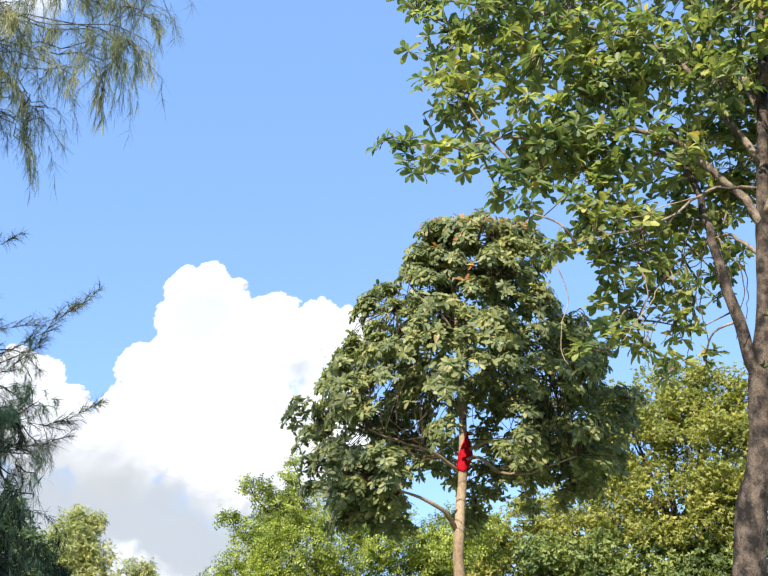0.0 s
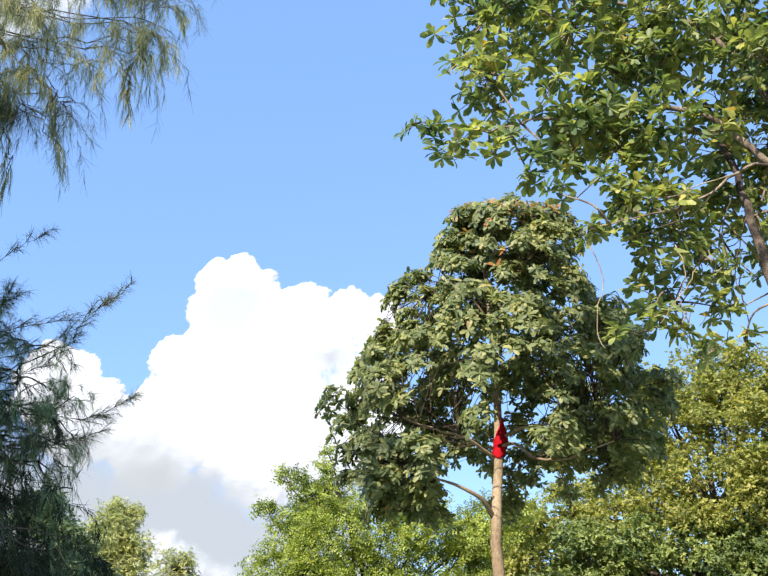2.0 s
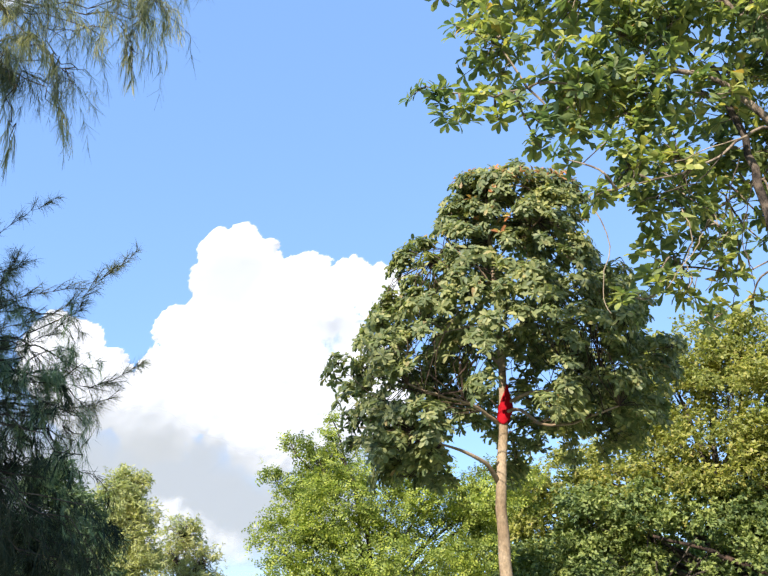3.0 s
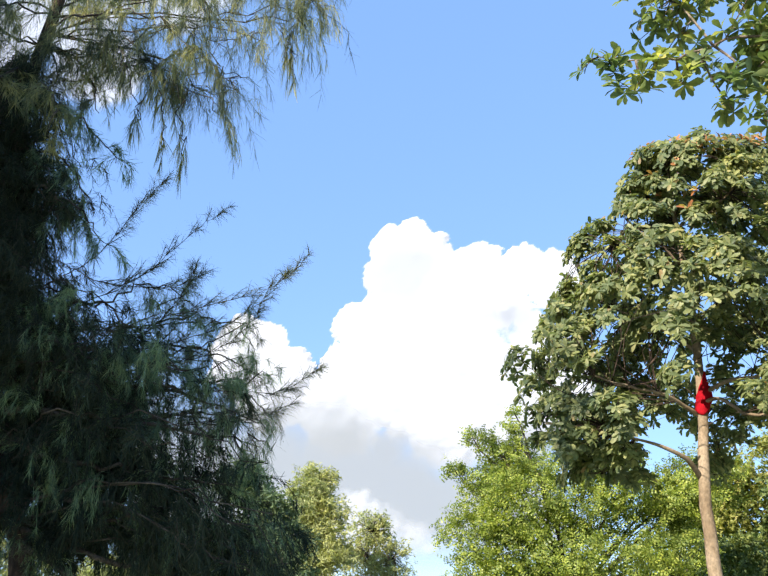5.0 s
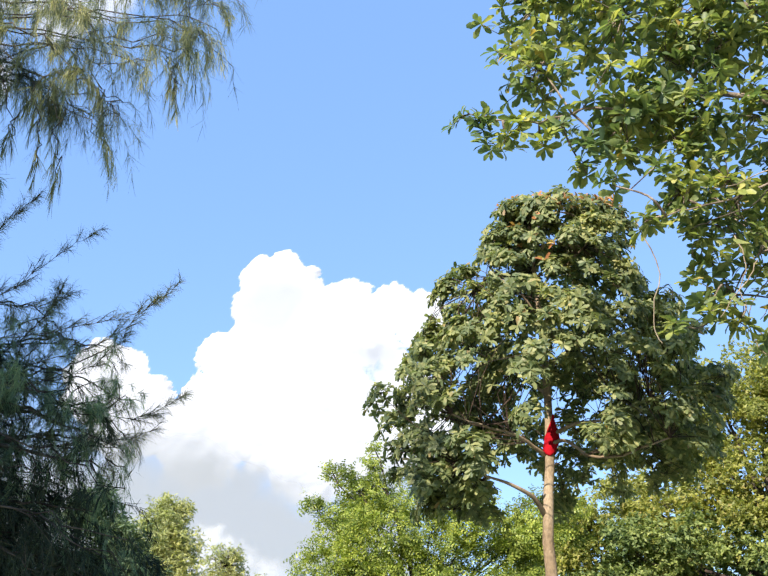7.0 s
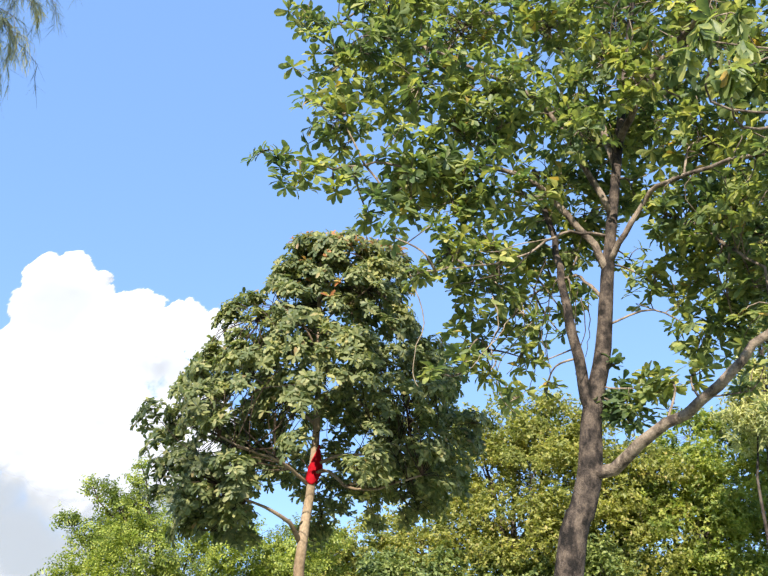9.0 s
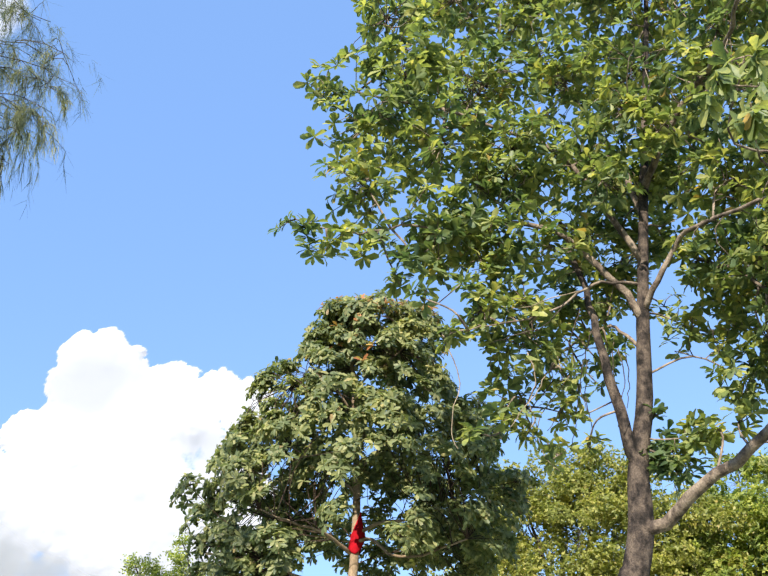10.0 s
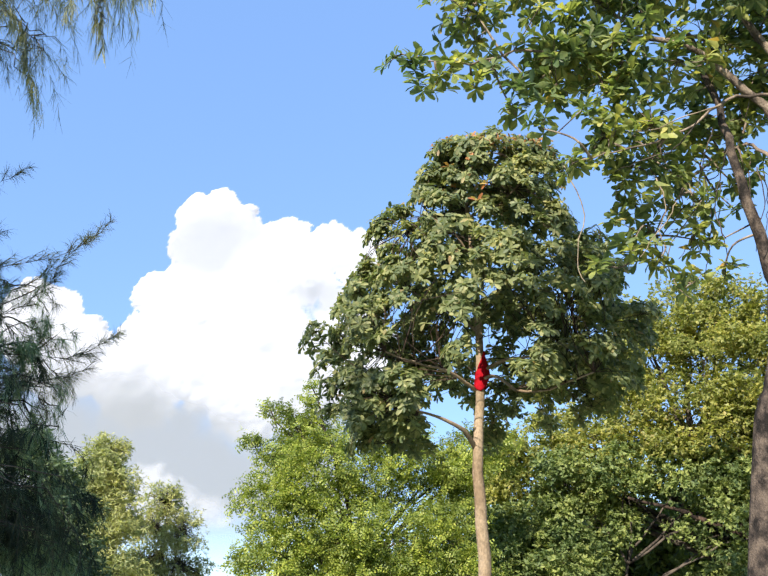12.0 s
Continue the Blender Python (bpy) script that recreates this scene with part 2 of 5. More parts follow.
def tube(path, radii, sides=8, knobs=0.0):
    """A closed, tapered tube along a path: verts and quads."""
    path = np.asarray(path, dtype=float)
    n = len(path)
    tang = np.gradient(path, axis=0)
    tang /= np.linalg.norm(tang, axis=1)[:, None] + 1e-9
    ref = np.array([0.31, 0.87, 0.38]) if abs(tang[0][2]) > 0.5 else np.array([0.1, 0.2, 0.97])
    ang = np.linspace(0, 2 * np.pi, sides, endpoint=False)
    verts = []
    for i in range(n):
        u = np.cross(tang[i], ref)
        u /= np.linalg.norm(u)
        v = np.cross(tang[i], u)
        r = radii[i] * (1 + knobs * rng.normal(size=sides))
        verts.append(path[i] + (np.cos(ang) * r)[:, None] * u + (np.sin(ang) * r)[:, None] * v)
    verts = np.concatenate(verts + [path[:1], path[-1:]])
    j = np.arange(sides)
    k = (j + 1) % sides
    quads = np.concatenate([np.c_[i * sides + j, i * sides + k, (i + 1) * sides + k, (i + 1) * sides + j] for i in range(n - 1)])
    caps = np.concatenate([np.c_[k, j, np.full(sides, n * sides)], np.c_[(n - 1) * sides + j, (n - 1) * sides + k, np.full(sides, n * sides + 1)]])
    return verts, quads, caps


def tubes(list_of):
    """Several (path, radii, sides) in one mesh."""
    vs, qs, cs, o = [], [], [], 0
    for path, radii, sides in list_of:
        v, q, c = tube(path, radii, sides)
        vs.append(v), qs.append(q + o), cs.append(c + o)
        o += len(v)
    return np.concatenate(vs), [np.concatenate(qs), np.concatenate(cs)]


def unit(a):
    return a / (np.linalg.norm(a, axis=-1, keepdims=True) + 1e-9)


def scatter(tv, tf, pos, xdir, zdir, size, width):
    """Copies of a small template, lying along xdir with its face to zdir, as one mesh."""
    x = unit(xdir)
    y = unit(np.cross(zdir, x))
    z = np.cross(x, y)
    v = pos[:, None, :] + size[:, None, None] * (tv[None, :, 0:1] * x[:, None, :] + width[:, None, None] * tv[None, :, 1:2] * y[:, None, :] + tv[None, :, 2:3] * z[:, None, :])
    f = [(np.arange(len(pos)) * len(tv))[:, None, None] + t[None] for t in tf]
    return v.reshape(-1, 3), [a.reshape(-1, a.shape[2]) for a in f]


def blade(stations, halves, droop, fold):
    """A leaf: midrib along +x, two half blades folded up from it, drooping to the tip."""
    s, h = np.array(stations), np.array(halves)
    z = -droop * s ** 2
    mid = np.c_[s, 0 * s, z]
    lt, rt = np.c_[s, h, z + fold * h], np.c_[s, -h, z + fold * h]
    n = len(s)
    i = np.arange(n - 1)
    quads = np.concatenate([np.c_[i, i + 1, n + i + 1, n + i], np.c_[i + 1, i, 2 * n + i, 2 * n + i + 1]])
    return np.concatenate([mid, lt, rt]), [quads]


RHOMB = (np.array([[0, 0, 0], [0.5, 0.27, 0.05], [1, 0, -0.12], [0.5, -0.27, 0.05]]), [np.array([[0, 2, 1], [0, 3, 2]])])
THIN = (np.array([[0, 0, 0], [0.45, 0.12, 0.04], [1, 0, -0.2], [0.45, -0.12, 0.04]]), [np.array([[0, 2, 1], [0, 3, 2]])])
OBOVATE = blade([0, 0.72, 1.0], [0.018, 0.215, 0.09], 0.25, 0.32)
ROUNDED = blade([0, 0.62, 1.0], [0.03, 0.20, 0.12], 0.30, 0.22)


def frond(pairs, half):
    """A feather-shaped leaf: an arching stalk with a row of narrow leaflets on either side."""
    vs, fs = [], []
    for k in range(pairs):
        s = 0.12 + 0.88 * k / (pairs - 1)
        long = half * (0.55 + 0.45 * math.sin(math.pi * min(1.0, 0.25 + 0.8 * s)))
        for side in (-1, 1):
            o = len(vs)
            d, n = np.array([0.55, 0.83 * side, -0.18]), np.array([0.83, -0.55 * side, 0.0])
            r = np.array([s, 0.0, -0.28 * s * s])
            vs += [r, r + d * long * 0.5 + n * 0.13, r + d * long, r + d * long * 0.5 - n * 0.13]
            fs += [(o, o + 2, o + 1), (o, o + 3, o + 2)]
    return np.array(vs), [np.array(fs)]


FROND = frond(3, 0.36)


def in_lobes(lobes, per_m2, hollow=0.5, squash=1.0, uneven=0.16):
    """Places in the outer part of round clumps, with the way out of the clump."""
    pos, out, owner = [], [], []
    for i, (x, y, z, r) in enumerate(lobes):
        n = max(3, int(per_m2 * 4 * np.pi * r * r))
        d = unit(rng.normal(size=(n, 3)))
        rad = r * (hollow + (1.12 - hollow) * rng.random(n) ** 0.7) * (1 + uneven * np.clip(rng.normal(size=n), -2, 1.3))
        p = d * rad[:, None]
        p[:, 2] *= squash
        pos.append(np.array([x, y, z]) + p), out.append(d), owner.append(np.full(n, i))
    return np.concatenate(pos), np.concatenate(out), np.concatenate(owner)


def rosettes(pos, axis, leaves, spread, length, width, droop, template, jitter=0.25):
    """Whorls of leaves round twig ends. Returns the arrays that scatter() takes."""
    n = len(pos)
    axis = unit(axis)
    a = unit(np.cross(axis, rng.normal(size=(n, 3))))
    b = np.cross(axis, a)
    P, X, Z, S, Wd = [], [], [], [], []
    for k in range(leaves):
        keep = rng.random(n) < 0.92
        ph = 2 * np.pi * (k / leaves) * 1.0 + 2.4 * rng.random(n) * jitter * 2
        th = spread[0] + (spread[1] - spread[0]) * rng.random(n)
        d = np.cos(th)[:, None] * axis + np.sin(th)[:, None] * (np.cos(ph)[:, None] * a + np.sin(ph)[:, None] * b)
        d[:, 2] -= droop * rng.random(n)
        d = unit(d)
        zz = unit(axis + 0.35 * rng.normal(size=(n, 3)))
        s = length * (0.65 + 0.5 * rng.random(n))
        off = (0.10 * length * rng.normal(size=n))[:, None] * axis
        P.append((pos + off)[keep]), X.append(d[keep]), Z.append(zz[keep]), S.append(s[keep]), Wd.append((width * (0.85 + 0.35 * rng.random(n)))[keep])
    return [np.concatenate(q) for q in (P, X, Z, S, Wd)]


def leaf_parts(parent, arrays, template, mat, near, count=300):
    """The blades nearest to a place of the plan as leaves of their own, the rest joined."""
    P, X, Z, S, Wd = arrays
    order = np.argsort(np.linalg.norm(P - np.array(near), axis=1))
    one, rest = order[:count], order[count:]
    if len(rest):
        v, f = scatter(*template, P[rest], X[rest], Z[rest], S[rest], Wd[rest])
        part("foliage", v, f, mat, parent, kind="stuff")
    if count:
        me = mesh_of("leaf", template[0], template[1], mat)
        org = base_of(parent)
        for i in one:
            x = unit(X[i])
            y = unit(np.cross(Z[i], x))
            z = np.cross(x, y)
            ob = new("leaf", me)
            ob.parent = parent
            m = np.eye(4)
            m[:3, 0], m[:3, 1], m[:3, 2], m[:3, 3] = x * S[i], y * S[i] * Wd[i], z * S[i], P[i] - org
            ob.matrix_local = Matrix(m.tolist())


def reach(ends, nodes, lift=0.0, step=6, r0=0.008, r1=0.003, sides=4):
    """Thin curved twigs from the nearest skeleton node to each end."""
    out = []
    for e in ends:
        d = np.linalg.norm(nodes - e, axis=1)
        s = nodes[np.argmin(d)]
        m = (s + e) / 2 + rng.normal(size=3) * 0.15 * d.min() + np.array([0, 0, lift * d.min()])
        out.append((smooth_path([s, m, e], step), np.linspace(r0, r1, step), sides))
    return out


def limb_path(points, r0, r1, n=16, wobble=0.02):
    p = smooth_path(points, n)
    p[1:-1] += rng.normal(size=(n - 2, 3)) * wobble
    return p, r0 + (r1 - r0) * np.linspace(0, 1, n) ** 0.85


# ---- ground ----
def ground():
    n = 60
    g = np.linspace(-1, 1, n)
    g = np.sign(g) * np.abs(g) ** 3 * 3500
    x, y = np.meshgrid(g, g, indexing="ij")
    z = 0.05 * np.sin(x * 0.7) * np.cos(y * 0.5) * (np.abs(x) < 60) * (np.abs(y) < 60) - 0.05
    i, j = np.meshgrid(np.arange(n - 1), np.arange(n - 1), indexing="ij")
    a = (i * n + j).ravel()
    ob = new("ground", mesh_of("ground", np.c_[x.ravel(), y.ravel(), z.ravel()], np.c_[a, a + n, a + n + 1, a + 1], GRASS))
    tagged(ob, "unseen mown park ground, coloured pale to throw light up into the trees", "ground", kind="structure")


ground()


# ---- clouds ----
def value_noise(u, v, seed):
    r = np.random.default_rng(seed).random((256, 256))
    i, j = np.floor(u).astype(int), np.floor(v).astype(int)
    a, b = u - i, v - j
    a, b = a * a * (3 - 2 * a), b * b * (3 - 2 * b)
    g = lambda p, q: r[p % 256, q % 256]
    return (g(i, j) * (1 - a) + g(i + 1, j) * a) * (1 - b) + (g(i, j + 1) * (1 - a) + g(i + 1, j + 1) * a) * b


def billow(u, v, size, octaves, seed):
    total, amp = 0, 1.0
    for k in range(octaves):
        total = total + amp * (1 - 2 * np.abs(1.5 * value_noise(u / size * 2 ** k + 9 * k, v / size * 2 ** k + 5 * k, seed + k) - 0.35))
        amp *= 0.55
    return total


def cloud(name, lobes, y, x0, x1, z0, z1, step, edge, base, label, ragged=0.10, thick=1.0, seed=3, most=1.0, under=0.0, grain=30.0, lean=(), gaps=()):
    """A heap cloud: a relief of swelling domes, thinning out along its edge and towards its base."""
    xs, zs = np.arange(x0, x1, step), np.arange(z0, z1, step)
    X, Z = np.meshgrid(xs, zs, indexing="ij")
    wx = X + 7 * billow(X, Z, 70.0, 4, seed + 20)
    wz = Z + 7 * billow(X, Z, 70.0, 4, seed + 40)
    fine = billow(X, Z, grain, 5, seed)
    swell = billow(X, Z, 110.0, 4, seed + 60)
    d = np.full(X.shape, -1.0)
    h = np.zeros(X.shape)
    for (cx, cz, r) in lobes:
        q = 1 - ((wx - cx) ** 2 + (wz - cz) ** 2) / r ** 2
        d = np.maximum(d, q * min(1.0, r / 60.0))
        h = h + np.exp(r * np.clip(q, -1, 1) / 28.0)
    h = 28.0 * np.log(h + 1.0)
    d = d + ragged * fine
    for cx, cz, r, much in gaps:      # openings where the sky shows
        d = d - much * np.exp(-((wx - cx) ** 2 + (wz - cz) ** 2) / r ** 2)
    loose = sum((np.exp(-((X - cx) ** 2 + (Z - cz) ** 2) / (2.2 * r) ** 2) for cx, cz, r, much in gaps), np.zeros(X.shape))
    soft = edge + 0.35 * loose + (base[1] - edge) * np.clip((base[0] - Z) / base[2], 0, 1)
    cover = np.clip(d / soft, 0, 1)
    cover = most * cover * cover * (3 - 2 * cover) * np.clip((Z - z0) / 90.0, 0, 1)
    calm = np.zeros(X.shape)
    for cx, cz, r, slope in lean:
        w = np.clip(1.35 - np.hypot(X - cx, Z - cz) / r, 0, 1)
        calm = np.maximum(calm, w * w * (3 - 2 * w))
    Y = y - thick * (0.26 * h * (1 - 0.5 * calm) + (0.36 * fine + 4.2 * swell) * (1 - 0.85 * calm) * np.clip(d * 3, 0, 1))
    for cx, cz, r, slope in lean:      # overhanging faces, turned from the sun
        w = np.clip(1.35 - np.hypot(X - cx, Z - cz) / r, 0, 1)
        Y = Y - slope * (Z - cz) * w * w * (3 - 2 * w)
    if under:  # the leaning underside, seen from below
        k = 1300.0 / (y + under * Z)
        X, Y, Z = X * k, y * k, Z * k
    else:
        X, Z = X * y / 1500.0, Z * y / 1500.0
    n, m = X.shape
    i, j = np.meshgrid(np.arange(n - 1), np.arange(m - 1), indexing="ij")
    a = (i * m + j).ravel()
    quads = np.c_[a, a + m, a + m + 1, a + 1]
    quads = quads[cover.ravel()[quads].max(axis=1) > 0.004]
    used = np.unique(quads)
    back = np.zeros(n * m, dtype=np.int32)
    back[used] = np.arange(len(used))
    ob = new(name, mesh_of(name, np.c_[X.ravel(), Y.ravel(), Z.ravel()][used], back[quads], CLOUD))
    at = ob.data.attributes.new("cover", "FLOAT", "POINT")
    at.data.foreach_set("value", cover.ravel()[used].astype(np.float32))
    return tagged(ob, label, "cloud", kind="structure")


HEAP = [(-334, 674, 59), (-369, 727, 45), (-334, 736, 48), (-300, 712, 44), (-381, 663, 54), (-211, 679, 49), (-121, 663, 47), (-262, 608, 103), (-179, 603, 79), (-78, 628, 58), (-352, 540, 117), (-421, 577, 62), (-424, 523, 70), (-244, 483, 105), (-321, 447, 137), (-195, 402, 112), (-428, 440, 93), (-82, 402, 76), (-56, 447, 63), (-475, 398, 92), (-642, 530, 62), (-670, 521, 79), (-574, 470, 60), (-603, 447, 86), (-261, 358, 89), (-122, 505, 62)]
LEAN = [(-359, 658, 113), (-135, 545, 41)]
GAP = [(-130, 521, 27), (-155, 528, 18)]
cloud("backdrop_heap_cloud", HEAP, 1500.0, -760, 260, 60, 920, 2.6, 0.07, (395, 1.1, 140), "towering bright white heap cloud with a crisp top", 0.21, seed=3,
      lean=[(*q, 0.36) for q in LEAN], gaps=[(*q, 0.13) for q in GAP])
GREY = [(-471, 332, 86), (-387, 322, 66), (-612, 299, 188), (-491, 282, 192), (-378, 228, 165), (-275, 180, 150), (-159, 165, 142), (-549, 133, 238), (-345, 95, 229), (-144, 59, 215), (-758, 274, 234), (-916, 299, 265), (-123, 325, 42)]
cloud("backdrop_grey_cloud", GREY, 1500.0, -900, 330, 95, 560, 5.0, 1.25, (430, 0.7, 190), "soft grey base of a heap cloud fading downwards", 0.10, 0.35, 7, 0.94, 0.75, 200.0)
LOW = [(-442, 230, 42), (-475, 202, 47), (-379, 203, 37), (-420, 186, 63), (-321, 175, 44)]
cloud("backdrop_low_cloud", LOW, 1050.0, -700, 0, 60, 420, 3.0, 0.6, (300, 0.9, 120), "small pale cloud low over distant trees", 0.2, 0.5, 17, 0.55)
HIGH = [(-822, 1477, 90), (-913, 1438, 91), (-1055, 1248, 95), (-1164, 1330, 132), (-1325, 1507, 200), (-1540, 1558, 258), (-778, 1606, 120), (-1158, 1696, 319), (-1596, 1375, 236), (-996, 1569, 164), (-2020, 1673, 431), (-2222, 2353, 713), (-1346, 2222, 514)]
cloud("backdrop_high_cloud", HIGH, 1700.0, -1900, -200, 500, 2200, 8.0, 0.85, (400, 1.0, 100), "pale white cloud behind the she-oak branches", 0.38, 0.3, 13, 0.78, 0.0, 160.0)


# ---- round-crowned young tree with the red cloth ----
def round_tree():
    base = np.array((0.96, 13.04, -0.29))
    base[2] = 0.0
    top = thing("round_crowned_tree", base, "young dark green broadleaf tree with a straight pale trunk", "tree")
    stem = [base - [0, 0, 0.1]] + [np.array(p) for p in [(1.08, 13.03, 2.09), (1.07, 13.03, 3.58), (1.17, 13.02, 4.85), (1.21, 13.02, 6.05), (1.17, 13.02, 7.25), (1.13, 13.02, 8.34), (1.12, 13.02, 9.19)]]
    p, r = limb_path(stem, 0.117, 0.02, 26, 0.008)
    r[0] *= 1.35
    v, q, c = tube(p, r, 12, 0.02)
    part("trunk", v, [q, c], BARK_PALE, top, "straight smooth pale tan trunk")
    nodes = [p[8:]]
    lower_limbs = (
        ([(1.04, 13.03, 3.91), (0.87, 12.74, 4.09), (0.58, 12.45, 4.23), (0.34, 12.26, 4.26), (-0.15, 11.86, 4.39)], 0.045),
        ([(1.12, 13.02, 4.78), (0.84, 12.74, 4.91), (0.61, 12.45, 4.99), (0.28, 12.06, 4.93), (-0.26, 11.56, 5.02)], 0.035),
        ([(1.19, 13.02, 4.93), (1.40, 12.80, 4.94), (1.70, 12.36, 4.59), (2.12, 11.89, 4.53), (2.60, 11.49, 4.62)], 0.032),
        ([(1.20, 13.02, 5.09), (1.57, 12.78, 5.20), (1.97, 12.42, 5.16), (2.54, 12.05, 5.20)], 0.035),
    )
    upper_limbs = (
        ([(1.19, 13.02, 5.73), (0.67, 13.40, 6.30), (0.13, 13.5, 6.66)], 0.03),
        ([(1.19, 13.02, 6.05), (1.92, 13.44, 6.87), (2.78, 13.50, 7.21)], 0.03),
        ([(1.17, 13.02, 7.07), (0.62, 12.55, 7.50), (0.15, 12.26, 7.21)], 0.022),
        ([(1.16, 13.02, 7.52), (1.84, 12.54, 7.96), (2.20, 12.49, 8.55)], 0.02),
    )
    for pts, r0 in lower_limbs + upper_limbs:
        p, r = limb_path(pts, r0, 0.012, 12, 0.012)
        v, q, c = tube(p, r, 7)
        part("limb", v, [q, c], BARK_PALE, top)
        nodes.append(p[3:])
    nodes = np.concatenate(nodes)
    # the crown's outline: height, its edge on either side
    edge = np.array([(3.9, -0.60, 0.45), (4.2, -1.00, 2.6), (4.6, -1.36, 3.62), (5.2, -1.55, 4.00), (5.6, -1.64, 4.05), (6.0, -1.32, 3.93), (6.5, -0.86, 3.66),
                     (7.2, -0.66, 3.30), (7.85, -0.48, 2.84), (7.95, -0.38, 2.80), (8.08, 0.10, 2.78), (8.3, 0.16, 2.78), (8.75, 0.28, 2.76), (8.9, 0.46, 2.66), (9.02, 0.60, 2.20), (9.08, 0.66, 1.70), (9.24, 0.82, 1.40)])
    pads = []
    heights = np.concatenate([rng.uniform(4.0, 6.6, 470), rng.uniform(6.3, 9.14, 360)])
    for z in heights:
        lo, hi = np.interp(z, edge[:, 0], edge[:, 1]), np.interp(z, edge[:, 0], edge[:, 2])
        a = rng.uniform(0, 2 * math.pi)
        out = np.array([math.cos(a), math.sin(a), 0.0])
        half = max(0.05, (hi - lo) / 2 - 0.10)
        deep = half * (0.45 if rng.random() < 0.22 else 0.72 + 0.28 * rng.random())
        c = np.array([(lo + hi) / 2 + out[0] * deep, 13.0 + out[1] * deep * 0.85, z - 0.08])
        if z > 8.8 and 1.54 < c[0] < 1.76:
            continue                   # the notch between the two tops
        if z < 4.75 and 0.40 < c[0] < 1.62 and c[1] < 14.2 or c[0] > 1.5 and z < 4.2 + 0.28 * (c[0] - 1.5):
            continue                   # open round the bare stem
        if out[1] > 0.25 and rng.random() < 0.25:
            continue                   # thinner on the shady side
        gone = 13.0 - c[1]
        if gone > 0.1 and abs(c[0] + 0.42 * gone - 1.12) < 0.24 and c[2] - 0.70 * gone < 5.4:
            continue                   # nothing hangs before the sunlit trunk
        if gone > 0 and 0.80 < c[0] < 1.60 and 4.5 < c[2] < 5.55:
            continue
        pads.append((c, unit(0.62 * out + [0, 0, 0.75 + 0.2 * (z > 8)] + 0.18 * rng.normal(size=3)), 0.12 + 0.13 * rng.random()))
    for i in range(12):                # the shaded heart of the crown
        c = np.array([rng.uniform(1.25, 3.2), rng.uniform(13.1, 14.1), rng.uniform(4.5, 6.4)])
        pads.append((c, unit([0.3 * rng.normal(), -0.5, 0.8]), 0.30))
    for i in range(12):
        c = np.array([rng.uniform(-0.6, 0.7), rng.uniform(13.1, 13.9), rng.uniform(4.7, 6.2)])
        pads.append((c, unit([0.3 * rng.normal(), -0.5, 0.8]), 0.28))
    for i in range(30):                # lit whorls low on the sunny side
        x0, x1, z0, z1 = (-0.75, 0.30, 4.05, 4.85) if i < 12 else (1.75, 2.9, 4.55, 5.3)
        c = np.array([rng.uniform(x0, x1), rng.uniform(11.6, 12.4), rng.uniform(z0, z1)])
        pads.append((c, unit([0.3 * rng.normal(), -0.55, 0.75]), 0.13 + 0.10 * rng.random()))
    for i in range(14):                # whorls close before the upper stem
        c = np.array([rng.uniform(0.85, 1.40), rng.uniform(12.2, 12.75), 5.75 + 0.19 * i])
        pads.append((c, unit([0.3 * rng.normal(), -0.5, 0.8]), 0.16))
    # open sky beside the trunk, under the lowest limb
    def in_gap(c):
        k = 13.0 / c[1]
        return 0.26 < c[0] * k < 1.02 and 3.8 < 1.57 + (c[2] - 1.57) * k < 4.78

    pads = [q for q in pads if not in_gap(q[0])]
    pos, axis = [], []
    for c, n, r in pads:
        k = int(6 + 104 * r * r + 2 * rng.random())
        u = unit(np.cross(n, rng.normal(size=3)))
        w = np.cross(n, u)
        f, rad = rng.uniform(0, 2 * math.pi, k), np.sqrt(rng.random(k))
        off = (np.cos(f) * rad)[:, None] * u + (np.sin(f) * rad)[:, None] * w
        pos.append(c + off * r + n * (0.45 * r * (1 - rad ** 2) + 0.03 * rng.normal(size=k))[:, None])
        axis.append(n + off * 0.85 + 0.2 * rng.normal(size=(k, 3)))
    pos, axis = np.concatenate(pos), unit(np.concatenate(axis))
    young = (pos[:, 2] > 8.6) & (rng.random(len(pos)) < 0.10) | (pos[:, 2] > 7.4) & (rng.random(len(pos)) < 0.02)
    arr = rosettes(pos[~young], axis[~young], 8, (0.95, 1.55), 0.126, 1.05, 0.5, ROUNDED)
    leaf_parts(top, arr, ROUNDED, LEAF_ROUND, (0.9, 11.0, 6.3))
    v, f = scatter(*ROUNDED, *rosettes(pos[young], axis[young], 6, (0.5, 1.2), 0.13, 0.9, 0.2, ROUNDED))
    part("young_foliage", v, f, LEAF_YOUNG, top, "reddish young leaves at the twig ends", kind="stuff")
    hubs = np.array([c - 0.05 * n for c, n, r in pads])
    br = reach(hubs, nodes, 0.1, 7, 0.008, 0.004, 5)
    br = [b for b in br if not any(in_gap(q) for q in b[0][1:-1])]
    more = np.concatenate([nodes] + [b[0][2:] for b in br])
    br += reach(pos[rng.random(len(pos)) < 0.3], more, 0.02, 4, 0.005, 0.003, 3)
    v, f = tubes(br)
    part("twig_growth", v, f, BARK_OAK, top, kind="stuff")
    top.location.x += 0.07


rng = np.random.default_rng(21)
round_tree()


